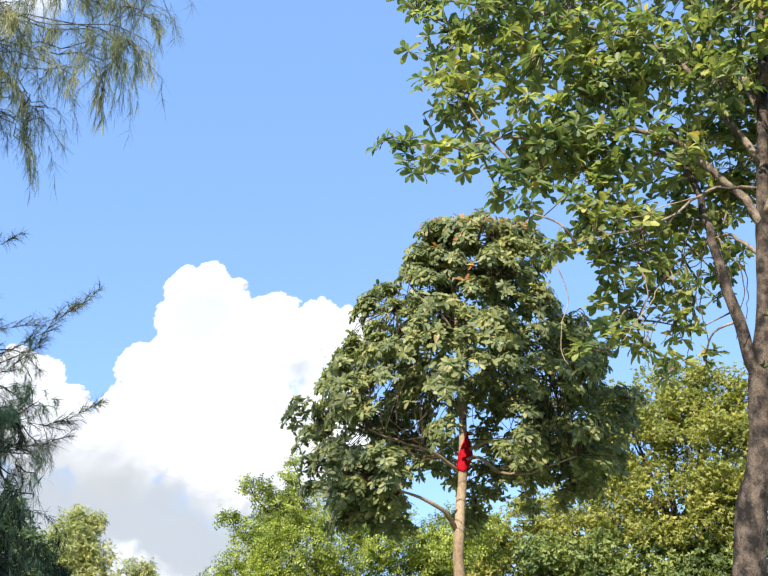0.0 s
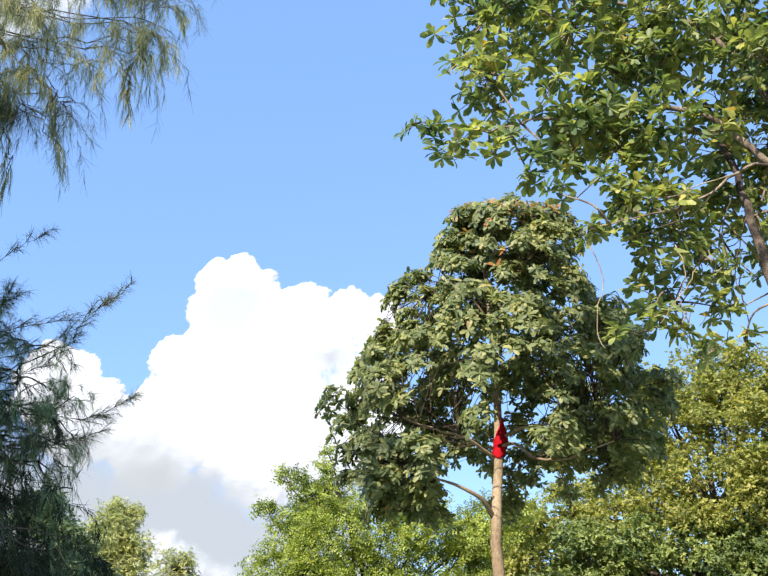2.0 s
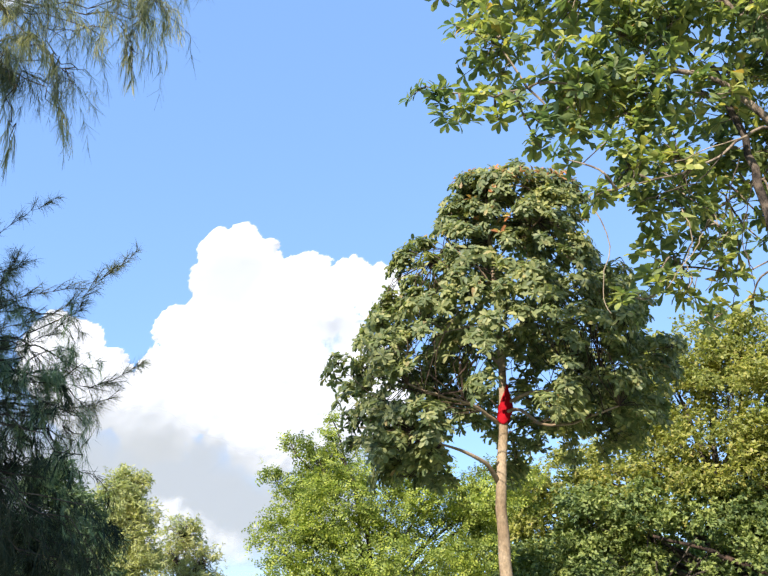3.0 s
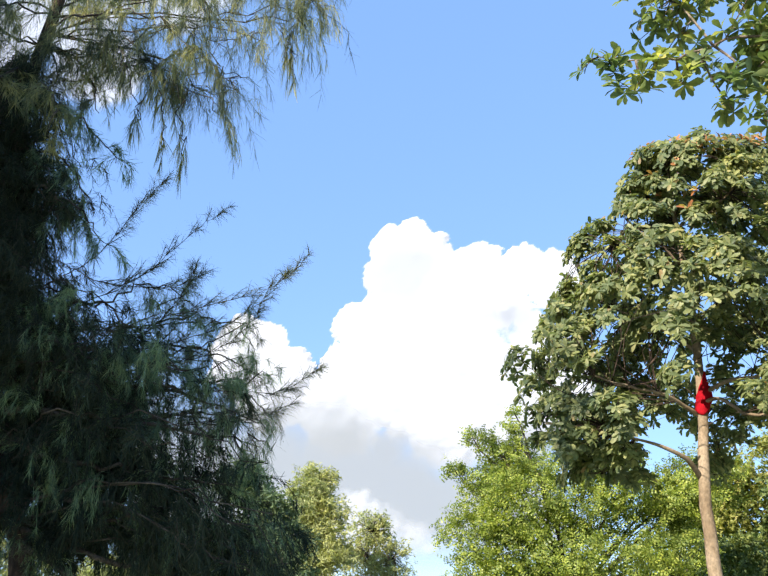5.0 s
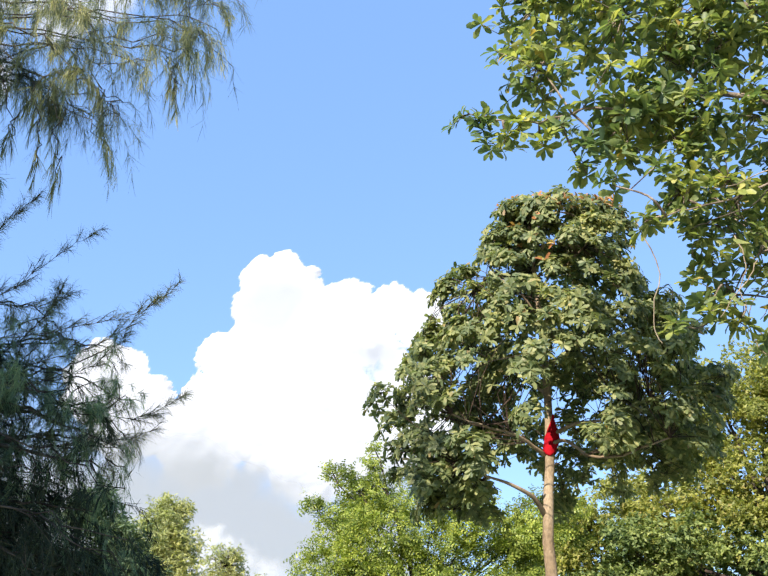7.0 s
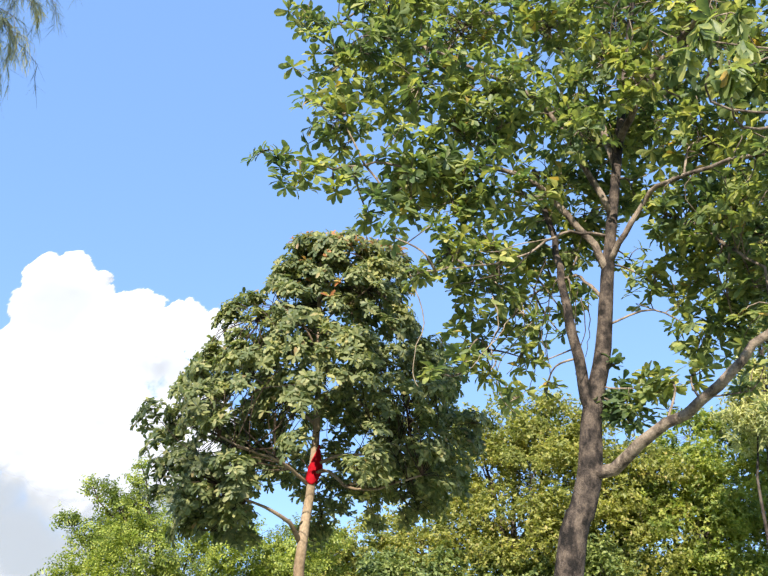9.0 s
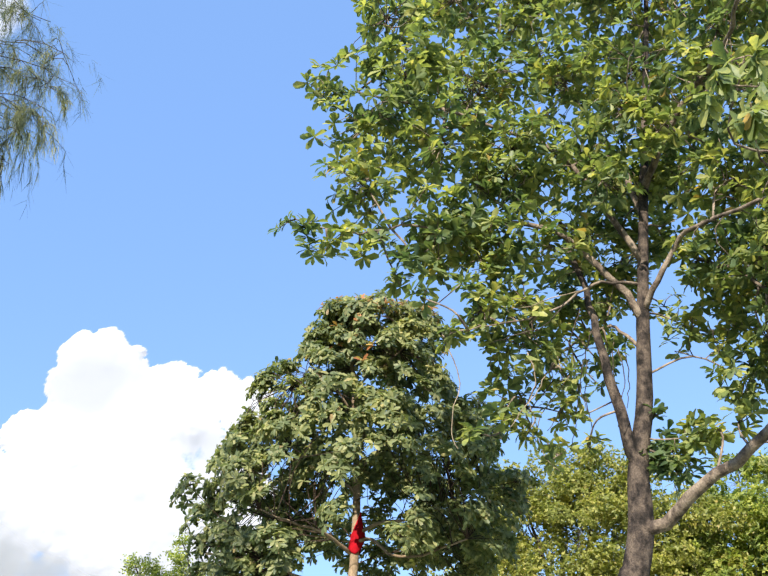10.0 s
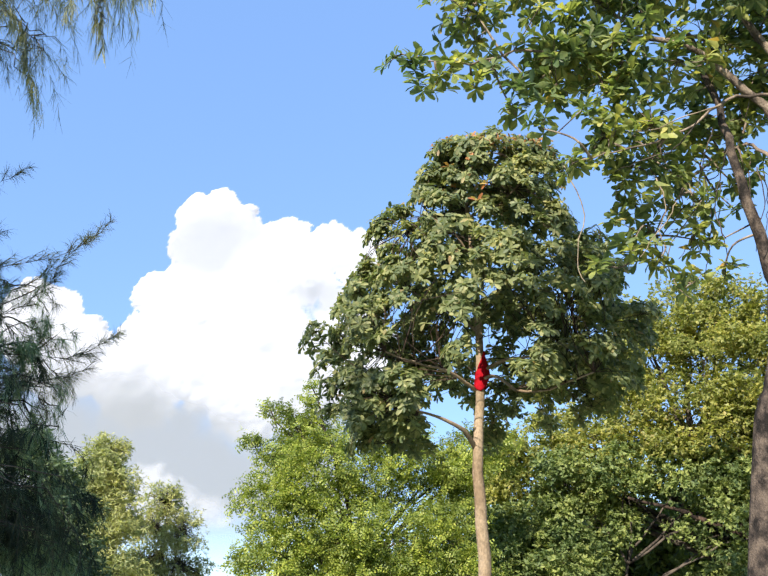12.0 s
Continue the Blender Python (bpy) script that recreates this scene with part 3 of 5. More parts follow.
def red_cloth():
    """A strip of cloth tied round the trunk, its corner hanging loose."""
    a, b = np.array((1.24, 12.85, 4.79)), np.array((1.31, 12.84, 5.39))
    n, m = 20, 14
    vs = []
    for i in range(n):
        s = i / (n - 1)
        c = a + (b - a) * s
        for j in range(m):
            u = j / (m - 1)
            ang = 0.25 + (0.10 + 2.3 * (1 - s) ** 1.15) * (2 * u - 1)
            fold = 0.05 * math.exp(-((s - 0.35) / 0.22) ** 2) * max(0.0, math.sin(ang)) ** 2
            r = 0.093 + fold + 0.005 * math.sin(7 * ang + 9 * s)
            vs.append((c[0] + math.sin(ang) * r, c[1] + 0.17 - math.cos(ang) * r, c[2] - 0.035 * (1 - s) * math.cos(2.3 * ang)))
    i, j = np.meshgrid(np.arange(n - 1), np.arange(m - 1), indexing="ij")
    k = (i * m + j).ravel()
    ob = new("red_cloth", mesh_of("red_cloth", vs, np.c_[k, k + 1, k + m + 1, k + m], CLOTH))
    so = ob.modifiers.new("thick", "SOLIDIFY")
    so.thickness = 0.004
    tagged(ob, "bright red cloth strip tied round a pale trunk", "cloth")


red_cloth()


# ---- tall spreading tree with whorled leaves ----
def almond_tree():
    low = [np.array(p) for p in [(3.465, 8.18, 3.01), (3.61, 8.13, 3.46), (3.71, 8.08, 3.85), (3.765, 8.06, 4.37)]]
    base = low[0] + (low[0] - low[1]) * (low[0][2] / (low[1][2] - low[0][2])) * 0.55
    base[2] = 0.0
    top = thing("spreading_tree", base, "tall spreading tree with whorls of glossy green leaves", "tree")
    stem = [base - [0, 0, 0.1]] + low + [np.array(p) for p in [(3.83, 8.03, 4.69), (3.94, 7.98, 5.13), (4.03, 7.93, 5.78), (4.09, 7.91, 6.21), (4.19, 7.86, 6.85), (4.33, 7.79, 7.73), (4.45, 7.73, 8.46), (4.61, 7.64, 9.47), (4.77, 7.55, 10.46), (5.02, 7.39, 12.31), (5.17, 7.30, 14.27)]]
    p = smooth_path(stem, 40)
    hgt = p[:, 2]
    r = np.interp(hgt, [0, 0.5, 3.0, 3.9, 4.5, 5.4, 7.0, 9.0, 11.0, 14.0], [0.26, 0.18, 0.14, 0.132, 0.105, 0.086, 0.062, 0.045, 0.03, 0.012])
    v, q, c = tube(p, r, 16, 0.02)
    part("trunk", v, [q, c], BARK_GREY, top, "grey-brown blotched trunk leaning a little")
    nodes = [p[13:]]
    main_limbs = (
        ([(3.77, 8.05, 4.42), (3.72, 8.02, 4.65), (3.66, 7.99, 4.97), (3.62, 8.01, 5.35), (3.58, 8.02, 5.75), (3.55, 8.04, 6.16), (3.52, 8.05, 6.55), (3.43, 8.08, 7.11), (3.32, 8.02, 7.55)], 0.078, 0.028),
        ([(3.66, 8.10, 3.81), (3.88, 7.89, 3.86), (4.03, 7.60, 4.01), (4.17, 7.31, 4.13), (4.36, 6.98, 4.25), (4.51, 6.65, 4.41), (4.65, 6.44, 4.58), (4.81, 6.21, 4.77), (5.00, 5.94, 5.07), (5.19, 5.66, 5.53)], 0.074, 0.032),
    )
    side_limbs = (
        ([(4.09, 7.91, 6.14), (3.93, 7.87, 6.49), (3.74, 7.85, 6.72), (3.47, 7.85, 7.04), (3.18, 7.75, 7.20), (2.91, 7.74, 7.28), (2.59, 7.74, 7.32), (2.24, 7.63, 7.10), (1.83, 7.62, 6.96)], 0.052, 0.016),
        ([(4.03, 7.93, 5.78), (3.96, 8.08, 6.03), (3.87, 8.33, 6.28), (3.70, 8.51, 6.33), (3.41, 8.62, 6.12), (3.03, 8.65, 5.71), (2.82, 8.61, 5.37)], 0.024, 0.008),
    )
    long_limbs = (
        ([(4.19, 7.86, 6.91), (3.91, 7.77, 7.45), (3.61, 7.68, 7.90), (3.23, 7.63, 8.36), (2.70, 7.60, 8.57), (2.09, 7.56, 8.76), (1.48, 7.58, 8.92), (0.81, 7.56, 9.03)], 0.042, 0.012),
        ([(4.11, 7.90, 6.27), (4.18, 7.64, 6.45), (4.29, 7.47, 6.69), (4.37, 7.20, 6.85), (4.49, 6.78, 6.77), (4.62, 6.34, 6.61), (4.86, 5.80, 6.49), (5.07, 5.24, 6.49)], 0.04, 0.016),
        ([(4.56, 7.67, 7.04), (4.65, 7.38, 6.67), (4.85, 7.15, 6.42), (4.95, 6.85, 6.01), (5.08, 6.51, 5.59)], 0.03, 0.014),
    )
    top_limbs = (
        ([(4.14, 7.88, 6.62), (3.78, 7.83, 6.62), (3.44, 7.75, 6.46), (3.11, 7.67, 6.20), (2.74, 7.59, 5.99), (2.30, 7.51, 5.82), (1.95, 7.49, 5.72)], 0.02, 0.007),
        ([(2.05, 7.57, 6.99), (1.60, 7.56, 7.06), (1.21, 7.52, 7.02), (0.88, 7.45, 6.84), (0.61, 7.47, 6.91), (0.35, 7.48, 6.92), (0.12, 7.48, 7.02)], 0.016, 0.006),
        ([(4.37, 7.77, 7.94), (4.48, 7.25, 8.31), (4.67, 6.67, 8.57), (4.65, 5.83, 8.49), (4.42, 5.13, 8.40)], 0.05, 0.02),
    )
    outer_limbs = (
        ([(4.31, 7.80, 7.52), (4.35, 8.34, 8.94), (4.09, 8.79, 10.45), (3.63, 9.18, 11.98), (2.85, 9.43, 13.48)], 0.05, 0.015),
    )
    for pts, r0, r1 in main_limbs + side_limbs + long_limbs + top_limbs + outer_limbs:
        p, r = limb_path(pts, r0, r1, 18, 0.012)
        v, q, c = tube(p, r, 9, 0.03)
        part("limb", v, [q, c], BARK_GREY if r0 > 0.076 or 0.03 > r0 and pts[-1][0] > 3.0 else BARK_TAN, top)
        nodes.append(p[5:])
    nodes = np.concatenate(nodes)
    left = [(0.13, 7.48, 7.00, 0.15), (0.29, 7.48, 6.87, 0.17), (0.45, 7.48, 6.55, 0.15), (0.67, 7.47, 6.76, 0.19), (0.89, 7.45, 6.58, 0.09), (1.08, 7.53, 6.91, 0.16), (0.46, 7.58, 9.08, 0.28), (0.95, 7.55, 8.46, 0.52), (0.92, 7.54, 7.62, 0.45), (1.46, 7.48, 9.22, 0.66), (1.84, 7.41, 8.13, 0.64), (1.78, 7.63, 7.03, 0.53), (1.34, 7.70, 6.37, 0.12), (2.56, 7.85, 9.59, 0.70), (2.68, 7.60, 8.12, 0.66), (2.42, 7.68, 6.94, 0.53), (2.23, 7.73, 6.18, 0.38), (1.87, 7.71, 5.80, 0.16), (2.69, 8.02, 5.88, 0.39), (2.46, 8.19, 5.58, 0.22), (2.31, 7.60, 7.67, 0.34), (2.67, 7.60, 7.79, 0.30), (1.39, 7.60, 6.55, 0.15), (1.77, 7.60, 6.68, 0.26), (1.56, 7.62, 6.17, 0.14), (2.28, 7.60, 6.50, 0.28), (2.07, 7.60, 7.15, 0.36)]
    left = [(x - 0.057, y, z, r) for x, y, z, r in left]
    mid = [(3.73, 8.07, 9.99, 0.81), (3.58, 7.70, 8.24, 0.66), (3.09, 7.78, 7.02, 0.43), (3.56, 8.57, 6.65, 0.37), (2.39, 8.10, 5.01, 0.27), (2.66, 8.13, 4.87, 0.19), (3.18, 8.49, 5.26, 0.22), (3.10, 8.52, 4.76, 0.20), (3.41, 8.41, 4.86, 0.14), (2.08, 8.18, 4.90, 0.15), (4.97, 8.35, 10.47, 0.84), (4.80, 8.22, 8.50, 0.61)]
    mid += [(3.60, 7.25, 7.60, 0.35), (3.94, 7.09, 8.54, 0.46), (2.64, 7.62, 6.15, 0.27), (4.19, 6.95, 8.09, 0.36), (3.00, 8.55, 5.73, 0.19), (2.69, 8.44, 5.32, 0.17), (3.34, 8.44, 5.64, 0.16), (3.75, 8.49, 6.35, 0.18), (4.50, 8.15, 6.51, 0.18)]
    mid += [(4.02, 8.49, 7.21, 0.38), (3.60, 8.55, 7.21, 0.38), (3.24, 8.58, 6.62, 0.36), (3.99, 8.61, 6.71, 0.31), (3.42, 8.62, 6.25, 0.30), (4.28, 8.48, 7.76, 0.39), (3.05, 8.54, 6.18, 0.27), (3.76, 8.60, 5.98, 0.17), (3.30, 8.56, 5.76, 0.18), (4.69, 8.16, 7.45, 0.32), (3.84, 8.45, 6.04, 0.20), (3.41, 8.52, 5.22, 0.17), (3.73, 8.61, 5.66, 0.14), (4.49, 8.49, 8.42, 0.48), (4.17, 8.64, 8.05, 0.40), (4.64, 8.41, 7.46, 0.29), (4.22, 8.62, 7.02, 0.32), (5.11, 8.28, 8.58, 0.48), (3.83, 8.68, 7.91, 0.36)]
    right = [(4.94, 6.85, 8.87, 0.74), (4.91, 6.75, 7.26, 0.58), (4.56, 7.32, 6.62, 0.40), (4.66, 7.95, 6.09, 0.28), (5.09, 6.87, 6.40, 0.57), (5.02, 7.74, 5.38, 0.33), (5.13, 7.80, 6.12, 0.36), (5.32, 7.55, 5.68, 0.35), (5.26, 6.99, 5.66, 0.42), (4.21, 7.96, 4.58, 0.34), (4.40, 7.53, 4.76, 0.19), (4.30, 7.69, 4.68, 0.26), (4.13, 8.00, 4.46, 0.21), (4.02, 8.05, 4.66, 0.14), (4.05, 7.93, 5.01, 0.09), (5.14, 6.09, 7.97, 0.65), (5.03, 7.03, 4.47, 0.17), (5.09, 5.87, 6.17, 0.62), (5.44, 6.62, 4.99, 0.53), (5.48, 5.81, 7.51, 0.74), (5.75, 8.35, 9.32, 0.51)]
    right += [(5.41, 7.50, 6.24, 0.45), (5.05, 7.85, 6.59, 0.34), (5.50, 7.56, 7.21, 0.47), (5.70, 7.17, 6.59, 0.54), (5.89, 7.28, 7.71, 0.52), (4.52, 7.23, 4.66, 0.16), (5.35, 7.54, 5.29, 0.34)]
    high = [(1.23, 7.72, 10.55, 0.69), (2.22, 7.94, 11.28, 0.88), (3.40, 8.20, 11.71, 0.93), (4.34, 7.78, 11.51, 1.00), (5.17, 7.30, 11.11, 0.98), (5.47, 6.34, 9.81, 0.88), (1.94, 8.21, 13.03, 1.07), (3.29, 8.24, 13.61, 1.29), (4.51, 7.69, 13.37, 1.36), (5.63, 6.98, 12.64, 1.31), (5.62, 5.68, 9.42, 1.03), (5.72, 5.59, 10.66, 1.11)]
    near = [(3.60, 4.30, 6.55, 0.14), (3.30, 4.30, 6.22, 0.10), (3.56, 4.35, 6.10, 0.14), (3.48, 4.25, 5.88, 0.10)]
    arrs, posn = [], []
    for lobes, dens, size in ((left, 16.5, 0.152), (mid, 13.5, 0.152), (right, 16.5, 0.152), (high, 9.0, 0.165), (near, 5.5, 0.21)):
        pos, out, own = in_lobes(lobes, dens, 0.2, 0.95)
        axis = out * 0.35 + np.array([0, 0, 0.8]) + 0.35 * rng.normal(size=pos.shape)
        arrs.append(rosettes(pos, axis, 10, (0.7, 1.55), size, 1.0, 0.45 if size < 0.2 else 2.4, OBOVATE))
        posn.append(pos)
    arr = [np.concatenate([a[i] for a in arrs]) for i in range(5)]
    leaf_parts(top, arr, OBOVATE, LEAF_ALMOND, (3.50, 4.32, 5.87))
    hubs = np.array([l[:3] for l in left + mid + right + high + near])
    br = reach(hubs, nodes, 0.08, 9, 0.015, 0.007, 5)
    more = np.concatenate([nodes] + [b[0][2:] for b in br])
    allp = np.concatenate(posn)
    br += reach(allp[rng.random(len(allp)) < 0.7], more, 0.04, 4, 0.008, 0.004, 3)
    v, f = tubes(br)
    part("twig_growth", v, f, BARK_TAN, top, kind="stuff")
    # hanging bare stems
    stems = []
    stems_front = (
        [(1.73, 7.84, 5.88), (1.83, 7.82, 5.59), (1.88, 7.81, 5.24), (1.80, 7.83, 4.91), (1.77, 7.83, 4.69), (1.83, 7.82, 4.54)],
        [(3.33, 7.58, 5.84), (3.21, 7.63, 5.50), (3.13, 7.66, 5.16), (3.18, 7.64, 4.88)],
        [(3.58, 7.59, 5.63), (3.60, 7.58, 5.28), (3.51, 7.62, 5.01)],
        [(2.74, 7.58, 5.27), (2.61, 7.62, 5.05), (2.46, 7.67, 4.89), (2.36, 7.70, 4.74)],
        [(2.26, 7.72, 7.08), (2.39, 7.69, 6.88), (2.33, 7.71, 6.65), (2.11, 7.76, 6.63)],
    )
    stems_middle = (
        [(3.32, 7.80, 6.20), (3.19, 7.85, 5.90), (3.10, 7.88, 5.61), (2.97, 7.93, 5.44)],
        [(3.21, 7.31, 6.16), (2.91, 7.42, 6.13), (2.61, 7.52, 6.04), (2.31, 7.61, 6.09)],
        [(2.97, 7.29, 5.98), (2.71, 7.38, 5.73), (2.47, 7.46, 5.69), (2.17, 7.54, 5.59)],
        [(4.59, 7.42, 5.81), (4.61, 7.41, 5.63), (4.60, 7.41, 5.50)],
        [(2.67, 7.82, 5.66), (2.71, 7.81, 5.31), (2.62, 7.83, 5.08), (2.66, 7.82, 4.92)],
    )
    stems_back = (
        [(3.39, 8.42, 6.02), (3.39, 8.42, 5.52), (3.32, 8.44, 5.10), (3.23, 8.47, 4.81)],
        [(3.57, 8.46, 5.93), (3.50, 8.48, 5.49), (3.51, 8.48, 5.07), (3.45, 8.50, 4.78)],
        [(3.23, 8.48, 5.97), (3.24, 8.47, 5.65), (3.17, 8.50, 5.29), (3.02, 8.55, 5.06)],
        [(3.89, 8.33, 6.21), (3.82, 8.36, 5.71), (3.83, 8.35, 5.28), (3.78, 8.37, 5.05)],
        [(3.09, 8.31, 5.57), (2.93, 8.36, 5.39), (2.76, 8.42, 5.16), (2.67, 8.44, 4.88)],
    )
    stems_last = (
        [(3.29, 8.35, 5.66), (3.06, 8.43, 5.37), (2.88, 8.48, 5.08), (2.92, 8.47, 4.73), (3.06, 8.43, 4.56)],
        [(3.98, 8.29, 6.01), (3.97, 8.29, 5.63), (3.90, 8.32, 5.27)],
    )
    for pts in stems_front + stems_middle + stems_back + stems_last:
        p = smooth_path(pts, 14)
        stems.append((p + rng.normal(size=p.shape) * 0.006, np.linspace(0.007, 0.004, 14), 5))
    for i, s in enumerate(stems):
        v, f = tubes([s])
        part("hanging_stem", v, f, TWIG if i % 3 == 0 else BARK_GREY, top)
    top.location.x += 0.012


rng = np.random.default_rng(22)
almond_tree()


# ---- she-oak with hanging needles ----
def needles(start, way, length, width, sag, steps=3):
    """Thin ribbons that set out along way and bend down with gravity."""
    n = len(start)
    d = unit(way)
    side = unit(np.cross(d, rng.normal(size=(n, 3))))
    p = start.copy()
    rows = []
    for k in range(steps):
        w = (width * (1.0 if k < steps - 1 else 0.35))[:, None]
        rows += [p - side * w, p + side * w]
        d = unit(d + np.array([0, 0, -1.0]) * (sag[:, None] / steps))
        p = p + d * (length / (steps - 1))[:, None]
    v = np.stack(rows, axis=1).reshape(-1, 3)
    b = (np.arange(n) * 2 * steps)[:, None]
    f = np.concatenate([np.c_[b + 2 * k, b + 2 * k + 1, b + 2 * k + 3, b + 2 * k + 2] for k in range(steps - 1)])
    return v, f


def hanging_bough(parent, path, r0, twig_n, hang, per_twig, mat, length=(0.10, 0.2), width=0.0022, throw=0.35, loose=0.35, fall=1.0, sag=1.0, tuft=1, steps=3):
    """One bough: its wood, side twigs that bend over and hang, and the needles along them."""
    p, r = limb_path(path, r0, 0.004, 16, 0.026)
    wood = [(p, r, 6)]
    seg = unit(np.gradient(p, axis=0))
    st, wy = [], []
    for i in range(twig_n):
        if i % tuft == 0:              # twigs of one tuft set out together
            k = min(int((0.06 + 0.94 * rng.random()) * 15.99), 15)
            way = unit(seg[k] * 0.5 + rng.normal(size=3) * np.array([1, 1, 0.5]))
            far = hang[0] + (hang[1] - hang[0]) * rng.random()
        d = way if tuft == 1 else unit(way + 0.22 * rng.normal(size=3))
        ln = far * (1.0 if tuft == 1 else 0.7 + 0.5 * rng.random())
        u = np.linspace(0, 1, 5)[:, None]
        tw = p[k] + d * ln * throw * (1 - np.exp(-2.5 * u)) + np.array([0, 0, -1.0]) * ln * fall * u ** 1.7
        tw[1:] += rng.normal(size=(4, 3)) * 0.012
        if i % 4 == 0 or tuft == 1:
            wood.append((tw, np.linspace(0.004, 0.0013, 5), 3))
        n = max(4, int(per_twig * (0.5 + rng.random())))
        f = 3.99 * rng.random(n) ** 0.75
        a = f.astype(int)
        st.append(tw[a] + (tw[a + 1] - tw[a]) * (f - a)[:, None])
        wy.append(unit(tw[a + 1] - tw[a]) + loose * rng.normal(size=(n, 3)))
    st, wy = np.concatenate(st), np.concatenate(wy)
    n = len(st)
    ln = length[0] + (length[1] - length[0]) * rng.random(n)
    v, f = needles(st, wy, ln, np.full(n, width) * (0.7 + 0.6 * rng.random(n)), sag * (0.6 + rng.random(n)), steps)
    v2, q2, c2 = tube(*wood[0])
    br = part("branch", v2, [q2, c2], BARK_DARK, parent)
    v3, f3 = tubes(wood[1:])
    part("twig_growth", v3, f3, BARK_DARK, br, kind="stuff")
    part("needle_growth", v, f, mat, br, kind="stuff")


def upswept_twig(parent, path, mat):
    """A thin rising shoot with short tufts along it, its needles curving down."""
    p, r = limb_path(path, 0.0055, 0.0013, 26, 0.006)
    wood = [(p, r, 5)]
    seg = unit(np.gradient(p, axis=0))
    st, wy = [], []
    for i in range(36):
        s = 0.12 + 0.86 * rng.random() ** 0.8
        k = int(s * 25)
        side = rng.normal(size=3)
        d = unit(seg[k] * 1.1 + 0.55 * unit(side) + np.array([0, 0, 0.15]))
        ln = (0.10 + 0.22 * rng.random()) * (1.15 - 0.75 * s)
        tw = np.array([p[k] + d * ln * u for u in np.linspace(0, 1, 4)])
        wood.append((tw, np.linspace(0.004, 0.002, 4), 3))
        n = rng.integers(14, 24)
        st.append(tw[0] + (tw[-1] - tw[0]) * (rng.random(n) ** 0.6)[:, None])
        wy.append(d * 0.8 + 0.5 * rng.normal(size=(n, 3)) + np.array([0, 0, -0.1]))
    n = 70
    k = (25 * (0.25 + 0.75 * rng.random(n))).astype(int)
    st.append(p[k]), wy.append(seg[k] * 0.8 + 0.6 * rng.normal(size=(n, 3)))
    st, wy = np.concatenate(st), np.concatenate(wy)
    n = len(st)
    v, f = needles(st, wy, 0.05 + 0.08 * rng.random(n), np.full(n, 0.0014), 0.5 + 0.8 * rng.random(n))
    v2, q2, c2 = tube(*wood[0])
    br = part("branch", v2, [q2, c2], BARK_DARK, parent)
    v3, f3 = tubes(wood[1:])
    part("twig_growth", v3, f3, BARK_DARK, br, kind="stuff")
    part("needle_growth", v, f, mat, br, kind="stuff")


